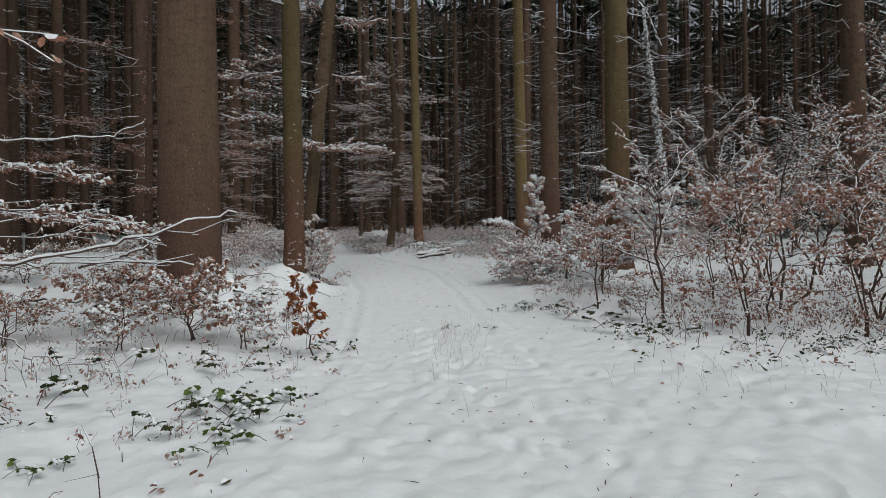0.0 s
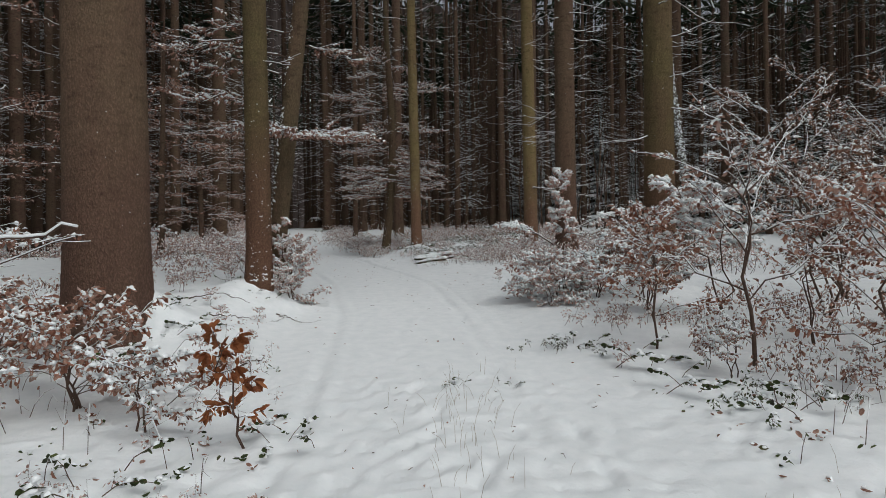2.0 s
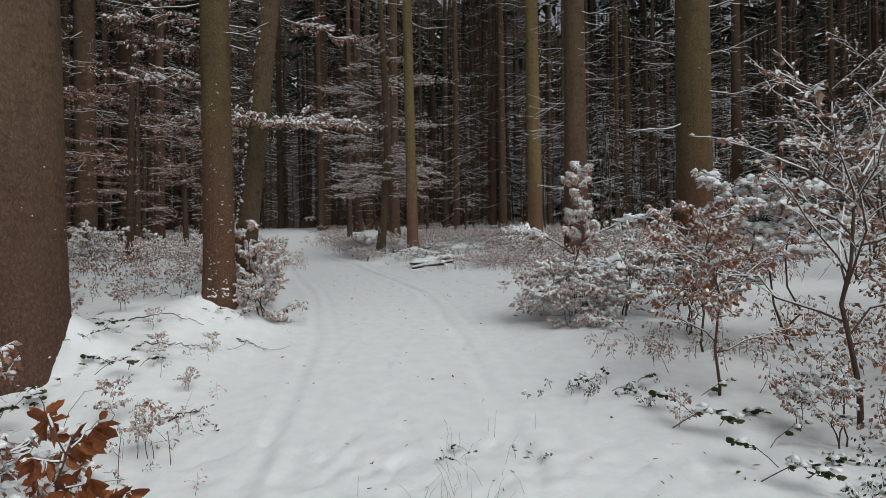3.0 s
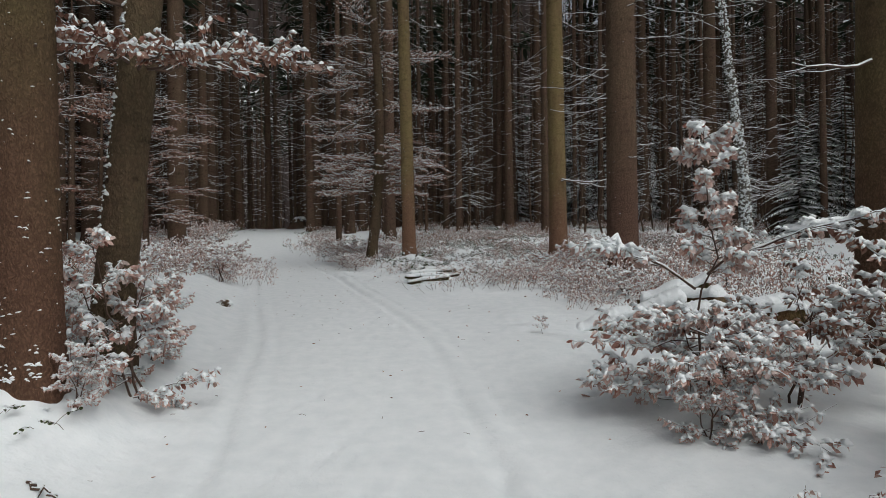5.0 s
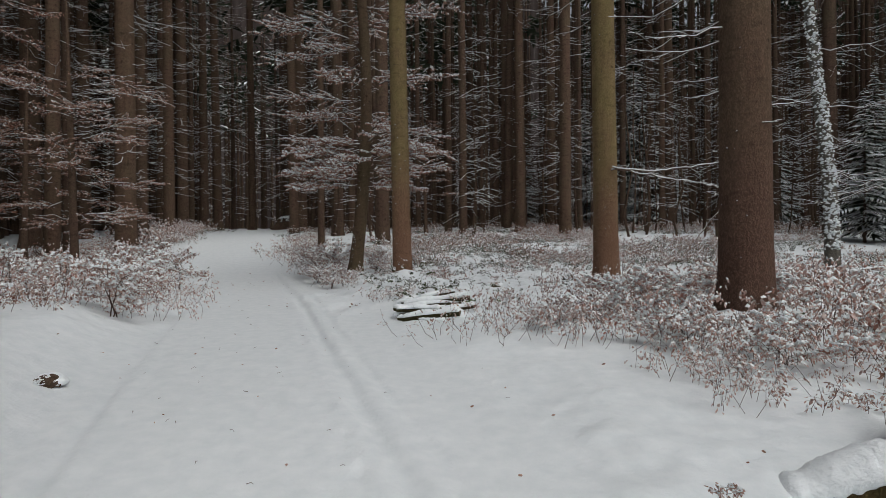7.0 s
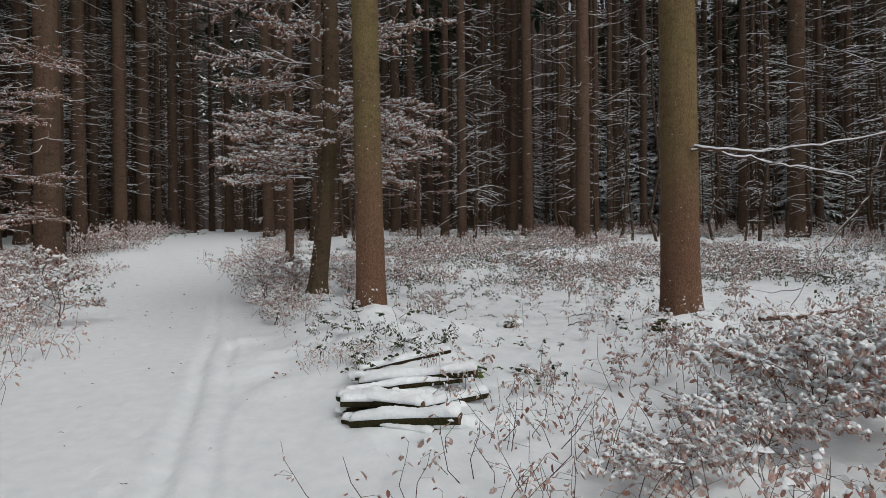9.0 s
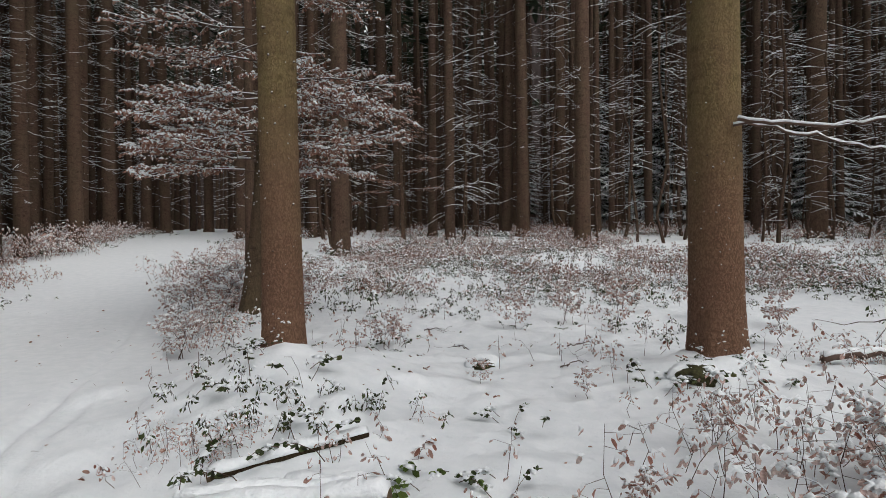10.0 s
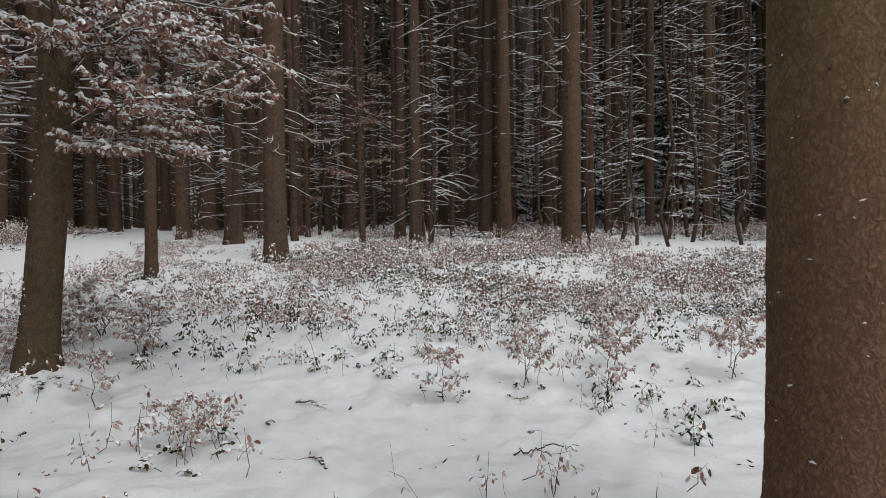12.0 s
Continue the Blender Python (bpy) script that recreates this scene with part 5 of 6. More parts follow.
for x, y, g in ((-5.5, 23.4, 0.8), (-6.2, 25.6, 0.9), (-7.0, 23.2, 0.9), (-8.4, 25.4, 1.1), (-7.2, 27.4, 0.9), (-9.4, 29.2, 1.1), (-8.6, 22.2, 1.0), (-10.2, 31.6, 1.1), (-12, 34.5, 1.2), (-10.2, 26.2, 1.1), (-12.4, 30.6, 1.2), (-4.9, 16.6, 0.7), (-6.0, 18.6, 0.8), (-13.6, 36.5, 1.2), (-7.8, 20.0, 1.0), (-12.5, 24.0, 1.2)):
    again(U[4], at(x, y, -0.02, ru.uniform(0, 360), g))
for x, y, k, g in ((0.6, 23.0, 3, 0.9), (-0.9, 25.0, 2, 0.8), (-1.3, 25.6, 2, 0.7), (-0.3, 25.2, 2, 0.7), (0.3, 24.6, 3, 0.7), (-1.6, 25.0, 3, 0.6), (-2.2, 26.4, 3, 0.7), (2.4, 25.6, 3, 0.7), (2.2, 27.4, 3, 0.9), (4.6, 25.2, 3, 0.9), (5.6, 27.6, 0, 0.8), (1.4, 31.6, 3, 0.8), (2.9, 31.4, 3, 0.9), (-0.8, 31.6, 3, 0.7), (3.8, 29.8, 3, 0.7), (2.3, 18.9, 3, 0.7), (3.0, 18.2, 0, 0.7), (4.6, 18.6, 1, 0.8), (4.2, 20.0, 0, 0.8), (6.4, 19.0, 1, 0.9), (2.9, 21.0, 1, 0.7), (-5.6, 11.0, 0, 0.7), (-7.0, 12.0, 1, 0.9), (-5.0, 13.6, 0, 0.8), (-6.2, 16.0, 1, 0.9), (-8.0, 17.0, 1, 1.0), (2.8, 8.0, 2, 0.6), (4.4, 7.2, 2, 0.7), (1.6, 9.9, 2, 0.5), (3.8, 8.4, 1, 0.8), (5.2, 8.4, 1, 0.9), (6.4, 8.1, 1, 1.0), (7.5, 9.0, 1, 1.0), (4.2, 10.2, 1, 0.9), (5.2, 11.8, 1, 1.0), (3.0, 11.0, 0, 0.8), (6.6, 10.8, 1, 1.1), (2.2, 10.9, 0, 0.7)):
    again(U[k], at(x, y, 0, ru.uniform(0, 360), g))

for x, y, g in ((-2.2, 4.2, 0.5), (-3.0, 5.2, 0.6), (-3.8, 5.8, 0.6), (-2.4, 6.4, 0.5), (-4.4, 6.6, 0.7), (-5.0, 5.6, 0.6), (-1.7, 5.9, 0.4), (-3.4, 4.4, 0.5), (-5.8, 6.8, 0.7), (-4.2, 7.6, 0.6), (-2.0, 8.2, 0.4), (-2.4, 9.4, 0.5), (-2.9, 10.8, 0.5), (-5.6, 8.8, 0.7), (4.6, 6.6, 0.5), (3.6, 6.9, 0.4), (5.6, 6.4, 0.5)):
    again(U[3], at(x, y, -0.03, ru.uniform(0, 360), g))


for k in range(46):
    y = 37 + 20 * k / 46 + ru.normal(0, 0.5)
    x = float(trail_x(y)) - float(np.interp(y, TRAIL_Y, TRAIL_W)) - 0.5 - 3.2 * ru.random()
    again(U[(0, 1, 2, 4)[k % 4]], at(x, y, 0, ru.uniform(0, 360), ru.uniform(0.9, 1.5)))


for k in range(22):
    y = 34 + 18 * k / 22 + ru.normal(0, 0.5)
    x = float(trail_x(y)) + float(np.interp(y, TRAIL_Y, TRAIL_W)) + 0.5 + 3.0 * ru.random()
    again(U[(2, 0, 1)[k % 3]], at(x, y, 0, ru.uniform(0, 360), ru.uniform(0.7, 1.2)))


for k in range(64):
    x, y = ru.uniform(5, 36), ru.uniform(43, 62)
    again(U[(1, 2, 0)[k % 3]], at(x, y, 0, ru.uniform(0, 360), ru.uniform(0.9, 1.7)))


def bramble(m, rng, count, label, leaf_mat=LEAF_GREEN, size=0.075):
    """Evergreen bramble: dark green leaflets in threes with some snow."""
    t = thing("bramble", m, label, "bramble", "brambles beside the trail")
    w, l, s = Build(), Build(), Build()
    for k in range(count):
        a = rng.uniform(0, 6.28)
        p = np.array([rng.normal(0, 0.24), rng.normal(0, 0.24), 0.0])
        e = p + np.array([math.cos(a) * 0.28, math.sin(a) * 0.28, rng.uniform(0.03, 0.20)])
        pts = curve(p, e, 0.04, 5, rng, 0.1)
        w.tube(pts, np.linspace(0.004, 0.002, 5), 4, cap=False)
        for j in (2, 3, 4):
            b = a + rng.normal(0, 0.6)
            for dd in (-1.0, 0, 1.0):
                l.leaves([pts[j]], [[math.cos(b + dd), math.sin(b + dd), rng.uniform(-0.35, 0.1)]], size, rng, 0.1, broad=1.55)
            if rng.random() < 0.7:
                s.clumps(pts[j] + rng.normal(0, 0.03, (2, 3)) * (1, 1, 0.2) + np.array([0, 0, 0.015]), [0.035] * 2, rng, 0.45)
    part("cane_work", w, TWIG, t, kind="stuff")
    part("leaves", l, leaf_mat, t, "green leaves in threes", smooth=False, kind="stuff")
    part("snow", s, CAP, t, kind="stuff")
    return t


rb = np.random.default_rng(91)
br = [bramble(at(-1.55, 4.95), rb, 5, "bramble with bright green leaves in the snow", LEAF_FRESH, 0.072), bramble(at(-2.35, 6.2), rb, 5, "sparse dark bramble leaves in the snow", size=0.062)]
for x, y, k, g in ((-1.96, 4.85, 0, 0.9), (-1.39, 4.05, 0, 0.6), (-1.6, 4.6, 1, 0.9), (-2.35, 3.55, 0, 0.45), (3.5, 7.0, 1, 0.6), (4.3, 6.6, 1, 0.6), (5.0, 6.5, 1, 0.55), (5.9, 6.4, 1, 0.6), (6.5, 6.6, 1, 0.6), (-3.1, 4.9, 1, 1.0), (-1.45, 4.6, 1, 0.6), (-2.0, 4.3, 1, 0.7), (-3.4, 6.2, 1, 1.0), (-1.25, 7.2, 1, 0.7), (2.2, 8.15, 1, 1.1), (3.0, 7.6, 1, 1.0), (2.05, 9.1, 1, 1.0), (1.55, 10.1, 1, 0.9), (0.66, 8.5, 1, 0.35), (0.15, 8.6, 1, 0.4), (4.9, 7.0, 1, 0.9), (-0.4, 24.6, 1, 0.9), (0.4, 24.2, 0, 0.8), (-0.9, 24.4, 1, 0.8), (1.05, 25.2, 1, 0.6), (0.9, 24.0, 1, 0.7), (-0.1, 29.1, 1, 0.8), (-0.4, 28.75, 1, 0.7), (2.6, 30.5, 0, 0.3), (1.85, 30.4, 1, 0.6), (-2.3, 29.3, 1, 0.6), (2.6, 26.0, 1, 0.8), (-4.2, 11.2, 1, 0.9), (-3.6, 9.2, 1, 1.0), (-3.3, 10.1, 1, 0.8), (-5.0, 9.6, 1, 1.0), (-4.0, 9.3, 0, 0.8), (2.95, 25.9, 1, 0.9), (3.7, 25.9, 1, 0.7), (-1.5, 25.5, 1, 0.9), (-0.8, 25.6, 1, 0.9), (-2.7, 30.3, 1, 1.0), (-3.3, 30.3, 1, 1.0)):
    again(br[k], at(x, y, 0, rb.uniform(0, 360), g * rb.uniform(0.9, 1.2)))
for tx, ty, r, _ in (NEAR["slim"], NEAR["stout"], NEAR["bulky"], NEAR["pair"], NEAR["beech"], NEAR["big"]):
    for k in range(3):
        a = radians(-165 + 150 * (k + rb.random()) / 3)
        d = r * 1.05 + 0.12 + 0.12 * rb.random()
        again(br[1], at(tx + d * math.cos(a), ty + d * math.sin(a), 0, rb.uniform(0, 360), rb.uniform(0.4, 0.65)))


for k in range(9):
    a, d = radians(-34 + 16 * k), 0.66 + 0.1 * (k % 3)
    again(br[1], at(NEAR["big"][0] + d * math.cos(a), NEAR["big"][1] + d * math.sin(a), -0.03, rb.uniform(0, 360), rb.uniform(0.3, 0.5)))


# ---- logs ----
def log(name, p0, p1, r, rng, label, group, snow_deep=0.1, end_snow=False, bark=LOGBARK, drape=0.42):
    p0, p1 = np.asarray(p0, float), np.asarray(p1, float)
    length = np.linalg.norm(p1 - p0)
    t = thing(name, Matrix.Translation(p0), label, "log", group)
    n = max(10, int(length / 0.05))
    s = np.linspace(0, 1, n)[:, None]
    pts = (p1 - p0) * s + np.array([0, 0, 0.02 * length]) * np.sin(s * 3.1) * rng.uniform(-0.5, 0.5)
    body = Build()
    body.tube(pts, r * (1 + 0.04 * np.sin(np.linspace(0, 9, n) + rng.uniform(0, 6)) + rng.normal(0, 0.012, n)), 18, cap=False)
    b = part("bark", body, bark, t, "wet dark bark with patches of moss")
    for q, sign in ((pts[0], -1), (pts[-1], 1)):
        e = Build()
        d = (p1 - p0) / length * sign
        e.tube([q - d * 0.02, q + d * 0.004, q + d * 0.006], [r * 0.97, r * 0.97, r * 0.5], 18)
        part("cut_face", e, CUT, t, "weathered cut end")
    # the cap of snow: rounded above, with a ragged lower edge
    cap = Build()
    k = 15
    a = np.linspace(drape, math.pi - drape, k)
    side = np.cross((p1 - p0) / length, (0, 0, 1))
    side /= np.linalg.norm(side)
    m = n * 2
    f = np.linspace(0, 1, m)
    base = np.stack([np.interp(f, s[:, 0], pts[:, i]) for i in range(3)], 1)
    rag = np.stack([0.30 * wave(f * length * 9, f * 0 + q, rng.uniform(0, 90), 3) + 0.16 * wave(f * length * 34, f * 0, rng.uniform(0, 90), 2) for q in (0, 5)], 1)
    deep = snow_deep * (0.85 + 0.25 * np.sin(f * 11 + rng.uniform(0, 6)) + rng.normal(0, 0.04, m)) * np.clip(np.minimum(f, 1 - f) * 14 + 0.35, 0, 1)
    V = []
    for i in range(m):
        aa = a.copy()
        aa[0] += 0.25 + rag[i, 0]
        aa[-1] -= 0.25 + rag[i, 1]
        rr = r * 1.01 + deep[i] * np.clip(np.sin(a), 0, 1) ** 0.5 * (1 + rng.normal(0, 0.04, k))
        rr[[0, -1]] = r * 1.005
        rr[[1, -2]] = r * 1.03 + deep[i] * 0.35
        V.append(base[i] + side * (np.cos(aa) * rr)[:, None] + np.array([0, 0, 1]) * (np.sin(aa) * rr)[:, None])
    i, j = np.meshgrid(np.arange(m - 1), np.arange(k - 1), indexing="ij")
    quads = np.stack([i * k + j, (i + 1) * k + j, (i + 1) * k + j + 1, i * k + j + 1], -1)
    fan = [[q, q + 1, m * k] for q in range(k - 1)] + [[(m - 1) * k + q + 1, (m - 1) * k + q, m * k + 1] for q in range(k - 1)]
    up = np.array([0, 0, r * 0.6])
    cap.add(np.vstack([np.vstack(V), base[0] + up, base[-1] + up]), fan, quads)
    if end_snow:
        # snow blown over the end
        d = (p1 - p0) / length
        A, E = np.meshgrid(np.arange(20) / 20 * 2 * math.pi, np.linspace(-1.2, math.pi / 2, 12))
        px, py, pz = np.cos(A) * np.cos(E), np.sin(A) * np.cos(E), np.sin(E)
        rr = 1 + 0.16 * wave(px * 3 + pz * 2, py * 3 + pz, rng.uniform(0, 90), 3)
        tall = np.where(pz > 0, r + 0.5 * snow_deep, r * 0.9)
        W = pts[0] + d * (0.3 * r) + (px * rr)[..., None] * d * (1.6 * r) + (py * rr * r * 1.15)[..., None] * side + (pz * rr * tall)[..., None] * np.array([0, 0, 1.0])
        p, q = np.meshgrid(np.arange(11), np.arange(20), indexing="ij")
        s2 = (q + 1) % 20
        cap.add(W, None, np.stack([p * 20 + q, p * 20 + s2, (p + 1) * 20 + s2, (p + 1) * 20 + q], -1))
    part("snow_cap", cap, CAP, t, "thick cap of snow with a ragged edge")
    return t


rl = np.random.default_rng(101)
LOGS = "stack of cut logs beside the trail"
log("cut_log", (1.80, 16.9, 0.47), (3.35, 16.68, 0.97), 0.150, rl, "thick cut log with mossy bark under a deep snow cap", LOGS, 0.12)
log("cut_log", (2.32, 16.38, 0.57), (4.0, 16.1, 0.76), 0.13, rl, "cut log almost buried in snow", LOGS, 0.15, True)
log("cut_log", (2.55, 15.95, 0.48), (4.2, 15.6, 0.62), 0.155, rl, "lower cut log with reddish bark showing", LOGS, 0.13, True)
log("cut_log", (2.9, 17.25, 0.86), (3.85, 16.98, 1.2), 0.145, rl, "upper cut log capped by snow", LOGS, 0.13)
log("cut_log", (3.05, 17.4, 0.9), (3.7, 16.3, 1.04), 0.14, rl, "short cut log lying slantwise on the stack", LOGS, 0.12)
log("cut_log", (3.1, 16.4, 0.74), (4.7, 16.1, 0.88), 0.16, rl, "cut log lying beneath the others in snow", LOGS, 0.15)
log("cut_log", (3.3, 17.0, 0.75), (5.0, 16.9, 0.80), 0.17, rl, "cut log beneath the upper ones in snow", LOGS, 0.15)
log("cut_log", (2.9, 15.2, 0.42), (4.5, 14.95, 0.52), 0.15, rl, "lowest cut log half sunk in snow", LOGS, 0.13, True)

PILE = "small pile of split branches at the trail edge"
for k in range(25):
    top = k >= 14
    y = (22.75 + 0.115 * k if not top else 22.95 + 0.12 * (k - 14)) + rl.normal(0, 0.05)
    L = rl.uniform(0.45, 1.2) * np.interp(y, [22.7, 23.1], [0.7, 1.0])
    x = np.interp(y, [22.6, 23.1, 24.5], [-0.85, -1.12, -1.12]) + rl.uniform(0, 1.4 - L)
    r = rl.uniform(0.032, 0.066)
    turn = rl.normal(-0.08, 0.3)
    z = np.interp(y, [22.7, 24.4], [on(-1.2, 22.9) - 0.02, on(-1.2, 24.0)]) + (0.15 if top else 0.06) + rl.normal(0, 0.02)
    log("short_log", (x, y, z), (x + L * math.cos(turn), y + L * math.sin(turn), z + rl.normal(0.0, 0.06)), r, rl, "short cut branch with mossy bark capped by snow", PILE, rl.uniform(0.035, 0.065), k % 3 == 1, LOGBARK_WET, 0.12)


def fallen(name, pts, r, rng, label, twigs=8, snowy=0.9):
    p = np.asarray(pts, float)
    t = thing(name, Matrix.Translation(p[0]), label, "branch")
    w, s = Build(), Build()
    q = p - p[0]
    f = np.linspace(0, len(p) - 1, 24)
    Q = np.stack([np.interp(f, range(len(p)), q[:, i]) for i in range(3)], 1)
    Q[1:-1] += rng.normal(0, 0.014, (22, 3)) + 0.05 * np.stack([wave(f[1:-1] * 2.2, f[1:-1] * 0, r * 900 + q, 2) for q in range(3)], 1) * min(1, 1.2 * np.linalg.norm(q[-1]) / 3)
    rad = np.linspace(r, r * 0.3, 24)
    w.tube(Q, rad, 7)
    s.tube(Q, (rad * 0.95 + 0.006) * (1.0 if snowy > 0.5 else 0.4), 5, flat=0.75, lift=0.95 if snowy > 0.5 else 2.2)
    for k in range(twigs):
        i = int(rng.integers(5, 23))
        d = Q[min(23, i + 1)] - Q[i - 1]
        az = math.atan2(d[1], d[0]) + rng.choice([-1, 1]) * rng.uniform(0.3, 0.9)
        dead_branch(w, s, Q[i], az, rng.uniform(0.25, 0.7), rng.uniform(-0.3, 0.3), r * 0.35, rng, 2, snowy)
    part("wood", w, TWIG, t)
    part("snow", s, CAP, t, "line of snow")
    return t


rz = np.random.default_rng(111)
fallen("bare_branch", [(-5.3, 5.6, 1.02), (-4.3, 5.8, 1.12), (-3.2, 5.8, 1.28), (-2.5, 5.75, 1.50), (-1.95, 5.8, 1.62)], 0.016, rz, "long bare branch lined with snow reaching over the verge", 5)
fallen("fallen_branch", [(-5.9, 9.6, 0.25), (-5.0, 9.2, 0.65), (-4.3, 8.6, 0.95)], 0.04, rz, "dark fallen branch lying across the verge", 3)
fallen("fallen_branch", [(-7.4, 9.0, 0.3), (-6.2, 8.8, 0.55), (-5.2, 8.6, 0.55)], 0.03, rz, "dark fallen branch half under snow", 4)
fallen("fallen_log", [(9.3, 29.2, 1.25), (10.5, 29.6, 1.3), (12.0, 30.2, 1.32), (13.5, 30.5, 1.4)], 0.07, rz, "thin fallen trunk lying in the snow", 2)
fallen("fallen_branch", [(5.0, 27.2, 1.22), (6.2, 27.6, 1.27), (7.6, 27.9, 1.36)], 0.05, rz, "dark fallen branch lying in the snow", 4)

for x, y, a, L in ((-3.4, 10.9, 0.6, 0.7), (-2.7, 11.9, -0.4, 0.5), (-4.0, 11.7, 0.2, 0.9), (-2.35, 9.3, 1.0, 0.35), (1.9, 27.2, 0.5, 0.45), (2.35, 28.9, 0.3, 0.6), (0.2, 30.4, -0.7, 0.5), (0.9, 28.6, 2.2, 0.4)):
    ex, ey = x + L * math.cos(a), y + L * math.sin(a)
    fallen("fallen_twig", [(x, y, on(x, y) + 0.01), ((x + ex) / 2, (y + ey) / 2, on((x + ex) / 2, (y + ey) / 2) + 0.10 * L), (ex, ey, on(ex, ey) + 0.03)], 0.009, rz, "dark bent twig lying on the snow", 2, 0.4)

# hanging limbs with snow
fallen("snowy_limb", [(3.6, 26.4, 3.9), (4.4, 26.2, 3.75), (5.4, 26.0, 3.85), (6.6, 25.7, 4.1)], 0.019, rz, "long crooked limb thick with snow", 3)
fallen("snowy_limb", [(3.6, 26.5, 3.85), (4.6, 26.6, 3.72), (5.6, 26.7, 3.6), (6.4, 26.9, 3.4)], 0.015, rz, "long crooked limb thick with snow", 4)
fallen("snowy_limb", [(4.3, 13.8, 7.4), (4.75, 13.7, 6.8), (5.1, 13.6, 5.9)], 0.018, rz, "bare limb bent downwards under snow", 2)
fallen("hanging_branch", [(6.7, 26.8, 4.4), (6.3, 26.6, 3.2), (5.7, 26.6, 2.4), (5.1, 26.5, 1.55)], 0.018, rz, "thin branch hanging down to the snow", 3, 0.4)


def overhang(p, az, L, rise, rng, label, leaf=LEAF, snow_size=0.036, twigs=13, per=9, rate=0.75):
    t = thing("leafy_limb", Matrix.Translation(p), label, "branch", "leafy limbs over the verge")
    w, l, s = Build(), Build(), Build()
    spray(w, l, s, (0, 0, 0), radians(az), L, rise, rng, 0.012, twigs, 0.092, per, rate, snow_size, 0.03, sides=6, droop=1.3)
    part("twig_work", w, TWIG, t, kind="stuff")
    part("leaves", l, leaf, t, kind="stuff", smooth=False)
    part("snow", s, CAP, t, kind="stuff")


overhang((-7.2, 8.9, 1.35), 20, 2.6, 0.12, rz, "beech limb with leaves under lumps of snow")
overhang((-7.4, 8.2, 1.9), 10, 2.4, -0.1, rz, "beech limb with leaves under lumps of snow")
overhang((-2.85, 3.3, 2.62), -12, 1.0, -0.42, rz, "hanging twig with a few pinkish brown leaves", LEAF_BUSH, 0.012, 6, 2, 0.1)
overhang((-6.9, 7.6, 2.3), 25, 1.8, 0.1, rz, "beech limb with sparse leaves and snow")
overhang((-6.2, 7.5, 1.8), -2, 2.2, -0.08, rz, "beech limb with leaves under lumps of snow")
overhang((-6.3, 7.7, 1.62), 6, 2.4, -0.01, rz, "beech limb with leaves under lumps of snow")
overhang((-6.2, 8.0, 2.5), 0, 1.7, -0.18, rz, "beech limb with sparse leaves and snow")
fallen("snowy_limb", [(-6.4, 8.0, 2.78), (-5.2, 8.0, 2.83), (-4.5, 8.0, 2.86), (-4.0, 8.0, 3.02)], 0.011, rz, "thin bare limb lined with snow", 3)
fallen("bare_branch", [(-5.2, 5.9, 1.12), (-4.3, 5.9, 1.19), (-3.5, 5.9, 1.15), (-2.8, 5.9, 1.13), (-2.4, 5.85, 1.12)], 0.010, rz, "long bare branch lined with snow reaching over the verge", 6)
fallen("bare_branch", [(-3.75, 6.2, 1.1), (-3.3, 6.1, 1.2), (-2.75, 5.9, 1.36)], 0.017, rz, "dark bare branch under a line of snow", 2)
fallen("bare_branch", [(-4.6, 5.0, 0.75), (-3.62, 5.0, 0.55), (-3.41, 5.0, 0.38), (-3.13, 5.0, 0.33), (-2.92, 5.0, 0.48)], 0.006, rz, "thin bent cane arching over the snow", 3, 0.3)


def stump(x, y, r, h, rng, label, mat=MOSS):
    t = thing("stump", at(x, y), label, "stump")
    b, s = Build(), Build()
    trunk(b, r, h * 2, rng, 22, 18, (0, 0), 0, 0.9, 0.09, -0.2)
    v = b.v[0]
    v[:, 2] = np.minimum(v[:, 2], h + 0.25 * h * np.sin(v[:, 0] * 9 / max(r, 0.1)))
    part("wood", b, mat, t)
    a = rng.uniform(0, 6.28, 34)
    d = rng.uniform(0, r * 1.0, 34)
    s.clumps(np.stack([np.cos(a) * d, np.sin(a) * d, h + 0.02 + 0.2 * h * np.sin(np.cos(a) * d * 9 / r)], 1), r * 0.45, rng, 0.7)
    part("snow", s, CAP, t, "cushion of snow", kind="stuff")


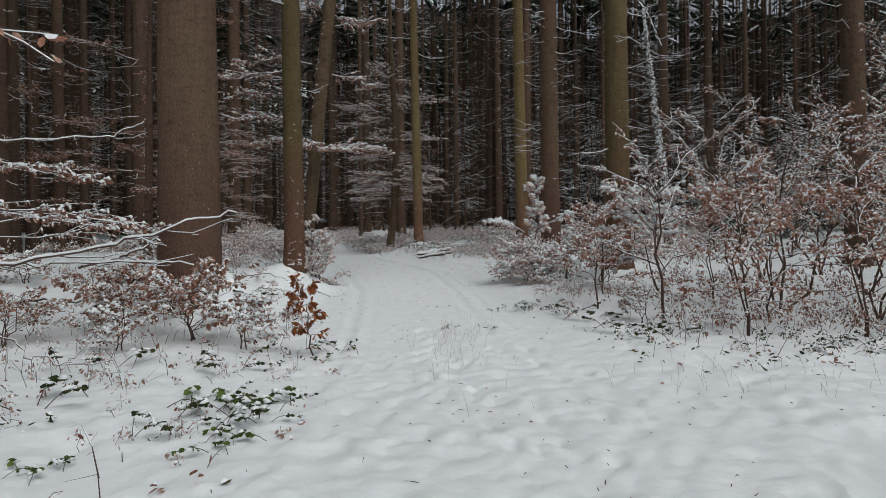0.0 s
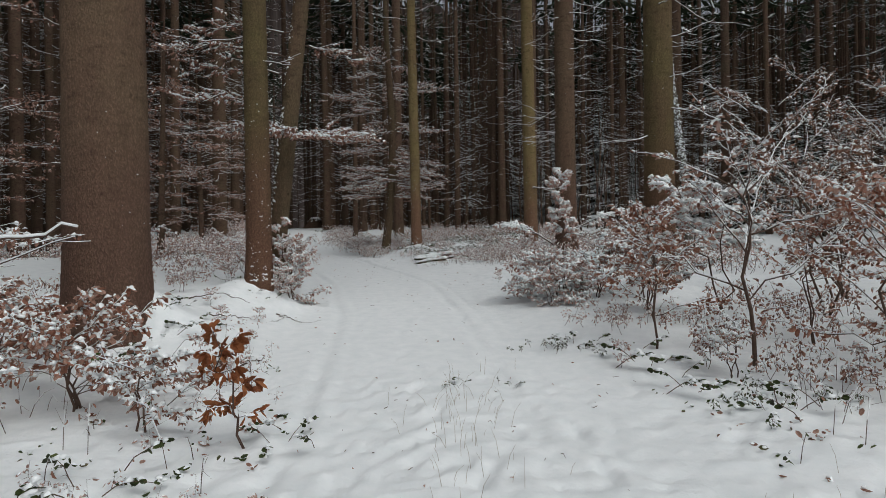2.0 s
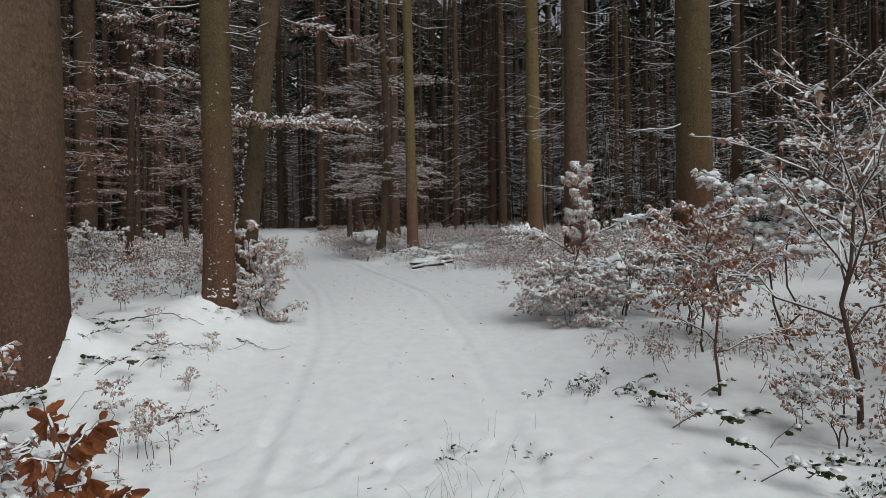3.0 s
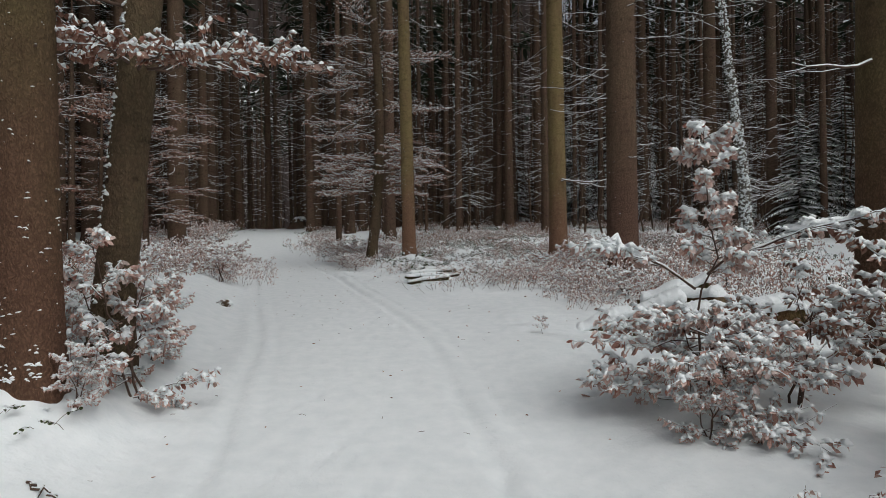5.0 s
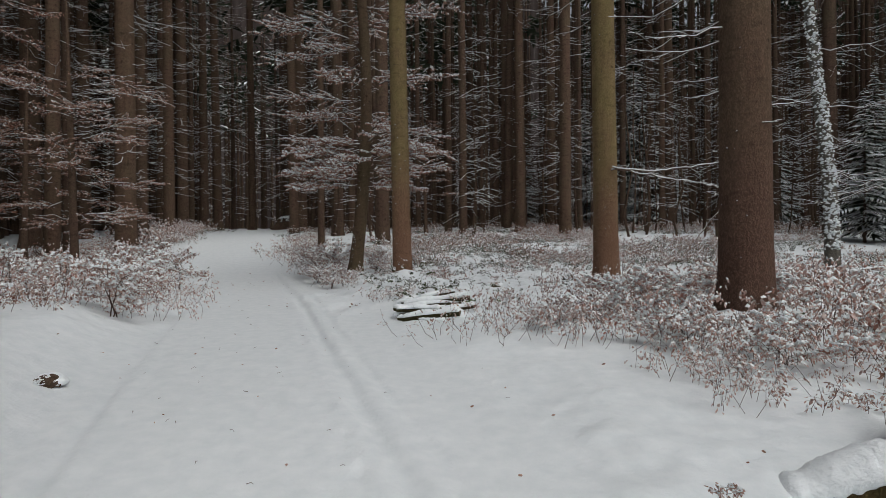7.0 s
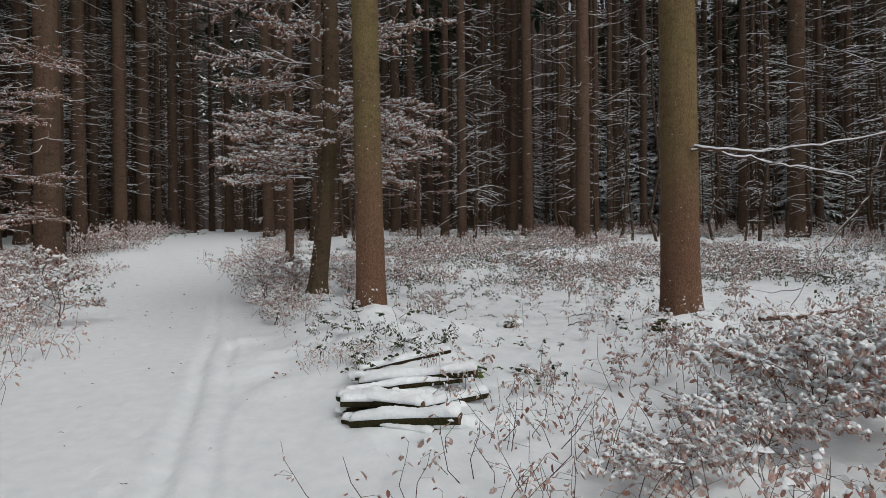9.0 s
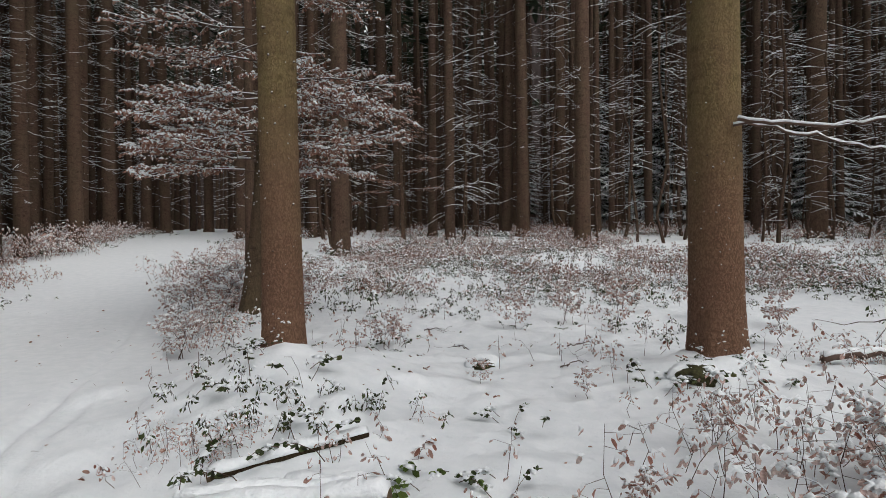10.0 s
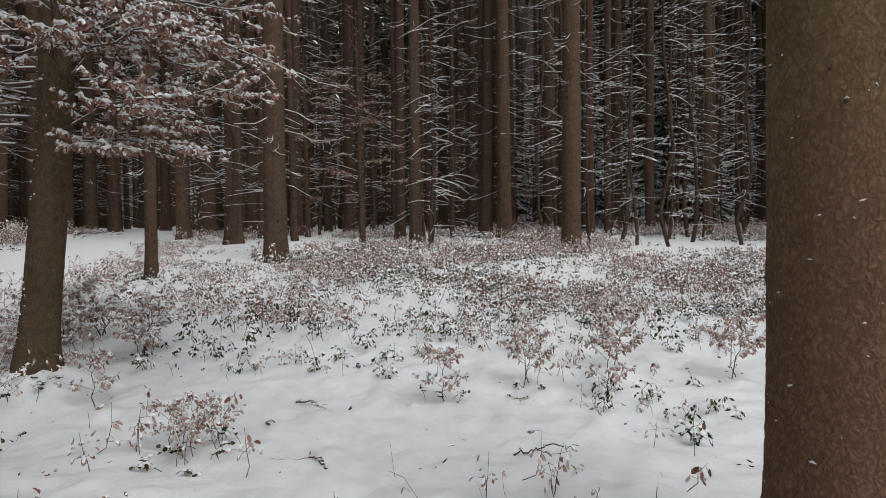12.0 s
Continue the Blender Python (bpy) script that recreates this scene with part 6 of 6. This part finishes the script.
def lump(x, y, r, rng, label, mat=MOSS):
    """A low mossy root or stone, its back and top under snow."""
    t = thing("mossy_lump", at(x, y), label, "stone")
    for name, m, c, rad, tall in (("stone", mat, (0, 0, 0.15 * r), r, 0.8), ("snow_dome", CAP, (0.0, 0.75 * r, 0.25 * r), r * 1.4, 0.62)):
        g = Build()
        n1, n2 = 44, 20
        A, E = np.meshgrid(np.arange(n1) / n1 * 2 * math.pi, np.linspace(-0.5, math.pi / 2, n2))
        px, py, pz = np.cos(A) * np.cos(E), np.sin(A) * np.cos(E), np.sin(E)
        soft = 0.35 if m is CAP else 1.0
        rr = rad * (1 + soft * (0.45 * wave(px * 2.4 + pz, py * 2.4, x + rad, 3) + 0.20 * wave(px * 7, pz * 7 + py * 3, y + rad, 3)))
        V = np.stack([c[0] + 1.25 * rr * px, c[1] + rr * py, c[2] + rr * tall * pz], -1)
        p, q = np.meshgrid(np.arange(n2 - 1), np.arange(n1), indexing="ij")
        s = (q + 1) % n1
        g.add(V, None, np.stack([p * n1 + q, p * n1 + s, (p + 1) * n1 + s, (p + 1) * n1 + q], -1))
        part(name, g, m, t)
    bits = Build()
    a = rng.uniform(-3.4, 0.3, 64)
    e = rng.uniform(0.1, 1.3, 64)
    bits.clumps(np.stack([1.2 * r * np.cos(a) * np.cos(e), r * np.sin(a) * np.cos(e), 0.15 * r + 0.85 * r * np.sin(e)], 1), r * rng.uniform(0.08, 0.28, 64), rng, 0.5)
    part("snow_dust", bits, CAP, t, kind="stuff")


lump(1.0, 27.45, 0.12, rz, "small mossy stone half under a dome of snow")
lump(3.08, 26.15, 0.15, rz, "mossy root lump half under snow beside a trunk")
lump(-4.2, 19.0, 0.09, rz, "dark clod sticking out of the snow", BARK_DARK)
stump(-13.3, 61.0, 0.55, 0.75, rz, "old splintered stump with snow at the end of the trail", BARK_DARK)


def litter():
    """Fallen leaves, bits of twig and dry grass on the snow."""
    rng = np.random.default_rng(121)
    l, w, g = Build(), Build(), Build()
    for k in range(620):
        y = rng.uniform(1.5, 33)
        x = float(trail_x(y)) + rng.normal(0, 2.6)
        if k > 420:
            x, y = rng.uniform(-3.5, 8), rng.uniform(22, 36)
            if x < float(trail_x(y)) + float(np.interp(y, TRAIL_Y, TRAIL_W)):
                continue
        z = on(x, y)
        if rng.random() < 0.55:
            a = rng.uniform(0, 6.28)
            l.leaves([[x, y, z + 0.012]], [[math.cos(a), math.sin(a), rng.uniform(-0.1, 0.4)]], rng.uniform(0.025, 0.05), rng)
        else:
            a, L = rng.uniform(0, 6.28), rng.uniform(0.02, 0.07)
            d = np.array([math.cos(a) * L, math.sin(a) * L, 0])
            p = np.array([x, y, z + 0.006])
            w.tube([p, p + d * 0.5 + (0, 0, rng.uniform(0, 0.015)), p + d + rng.normal(0, 0.01, 3)], [0.0024, 0.0020, 0.0010], 4, cap=False)
    for k in range(150):
        x, y = rng.uniform(-2.2, 6.0), rng.uniform(1.8, 9.0)
        p, a, L = np.array([x, y, on(x, y) + 0.008]), rng.uniform(0, 6.28), rng.uniform(0.012, 0.035)
        d = np.array([math.cos(a) * L, math.sin(a) * L, rng.uniform(0, 0.6) * L])
        w.tube([p, p + d * 0.5, p + d], [0.003, 0.0035, 0.0015], 4, cap=False)
    bits, dust = Build(), Build()
    for k in range(1250):
        if k < 700:
            x, y = rng.uniform(-6.5, -1.0), rng.uniform(2.2, 9.5)
        elif k < 900:
            x, y = rng.uniform(2.0, 6.5), rng.uniform(5.8, 8.5)
        else:
            x, y = rng.uniform(-3.0, 7.5), rng.uniform(23, 36)
        if abs(x - float(trail_x(y))) < 0.85 * float(np.interp(y, TRAIL_Y, TRAIL_W)) and y > 8:
            continue
        if wave(x * 1.6, y * 1.6, 23, 2) < -0.15:
            continue
        z, a = on(x, y), rng.uniform(0, 6.28)
        m = int(rng.integers(1, 5))
        where = np.array([[x, y, z + 0.02]]) + rng.normal(0, 0.035, (m, 3)) * (1, 1, 0.5)
        (bits if rng.random() < (0.6 if y < 20 else 0.35) else l).leaves(where, np.stack([np.cos(a + rng.normal(0, 0.8, m)), np.sin(a + rng.normal(0, 0.8, m)), rng.uniform(-0.5, 0.6, m)], 1), 0.055, rng, snow=dust, rate=0.5)
    for k in range(130):
        if rng.random() < 0.6:
            x, y = rng.normal(0.12, 0.22), rng.normal(7.6, 0.9)
        else:
            x, y = rng.normal(2.6, 0.9), rng.normal(5.4, 0.5)
        z = on(x, y)
        h = rng.uniform(0.05, 0.22)
        q = rng.normal(0, 0.35, 2) * h
        g.tube([(x, y, z - 0.02), (x + q[0] * 0.4, y + q[1] * 0.4, z + h * 0.6), (x + q[0], y + q[1], z + h)], [0.0016, 0.0012, 0.0006], 3, cap=False)
    # thin bare stalks and bent canes standing in the snow
    for k in range(178):
        if k < 110:
            x, y = rng.uniform(-6.0, -1.1), rng.uniform(2.6, 9.0)
        elif k < 150:
            x, y = rng.uniform(2.2, 6.5), rng.uniform(6.2, 8.5)
        else:
            x, y = rng.uniform(-3.0, 6.0), rng.uniform(24.5, 33)
        if abs(x - float(trail_x(y))) < 0.8 * float(np.interp(y, TRAIL_Y, TRAIL_W)):
            continue
        z, a, h = on(x, y), rng.uniform(0, 6.28), rng.uniform(0.10, 0.42)
        d = np.array([math.cos(a), math.sin(a), 0])
        bend = rng.uniform(0.1, 1.3) * h
        pts = np.array([[x, y, z - 0.03]]) + np.array([np.zeros(3), d * bend * 0.25 + (0, 0, h * 0.6), d * bend * 0.6 + (0, 0, h), d * bend + (0, 0, h * rng.uniform(0.7, 1.15))])
        w.tube(pts, [0.0032, 0.0026, 0.002, 0.001], 4, cap=False)
        if rng.random() < 0.5:
            dust.tube(pts[1:], [0.004, 0.004, 0.002], 3, lift=1.0, cap=False)
        for j in range(int(rng.integers(0, 4))):
            q = pts[1] + (pts[3] - pts[1]) * rng.random()
            e = q + rng.normal(0, 0.06, 3) + (0, 0, 0.05)
            w.tube([q, e], [0.0016, 0.0008], 3, cap=False)
            if rng.random() < 0.4:
                l.leaves([e], [[rng.normal(0, 0.5), rng.normal(0, 0.5), -1]], 0.06, rng)
    t = thing("litter", pose(0, 0, 0), "scattered dead leaves, twigs and grass on snow", "litter", kind="stuff")
    part("fallen_leaves", l, LEAF, t, kind="stuff", smooth=False)
    part("twig_bits", w, TWIG, t, kind="stuff")
    part("green_leaf_bits", bits, LEAF_GREEN, t, kind="stuff", smooth=False)
    part("leaf_snow", dust, CAP, t, kind="stuff")
    part("grass_stalks", g, STRAW, t, kind="stuff")


litter()
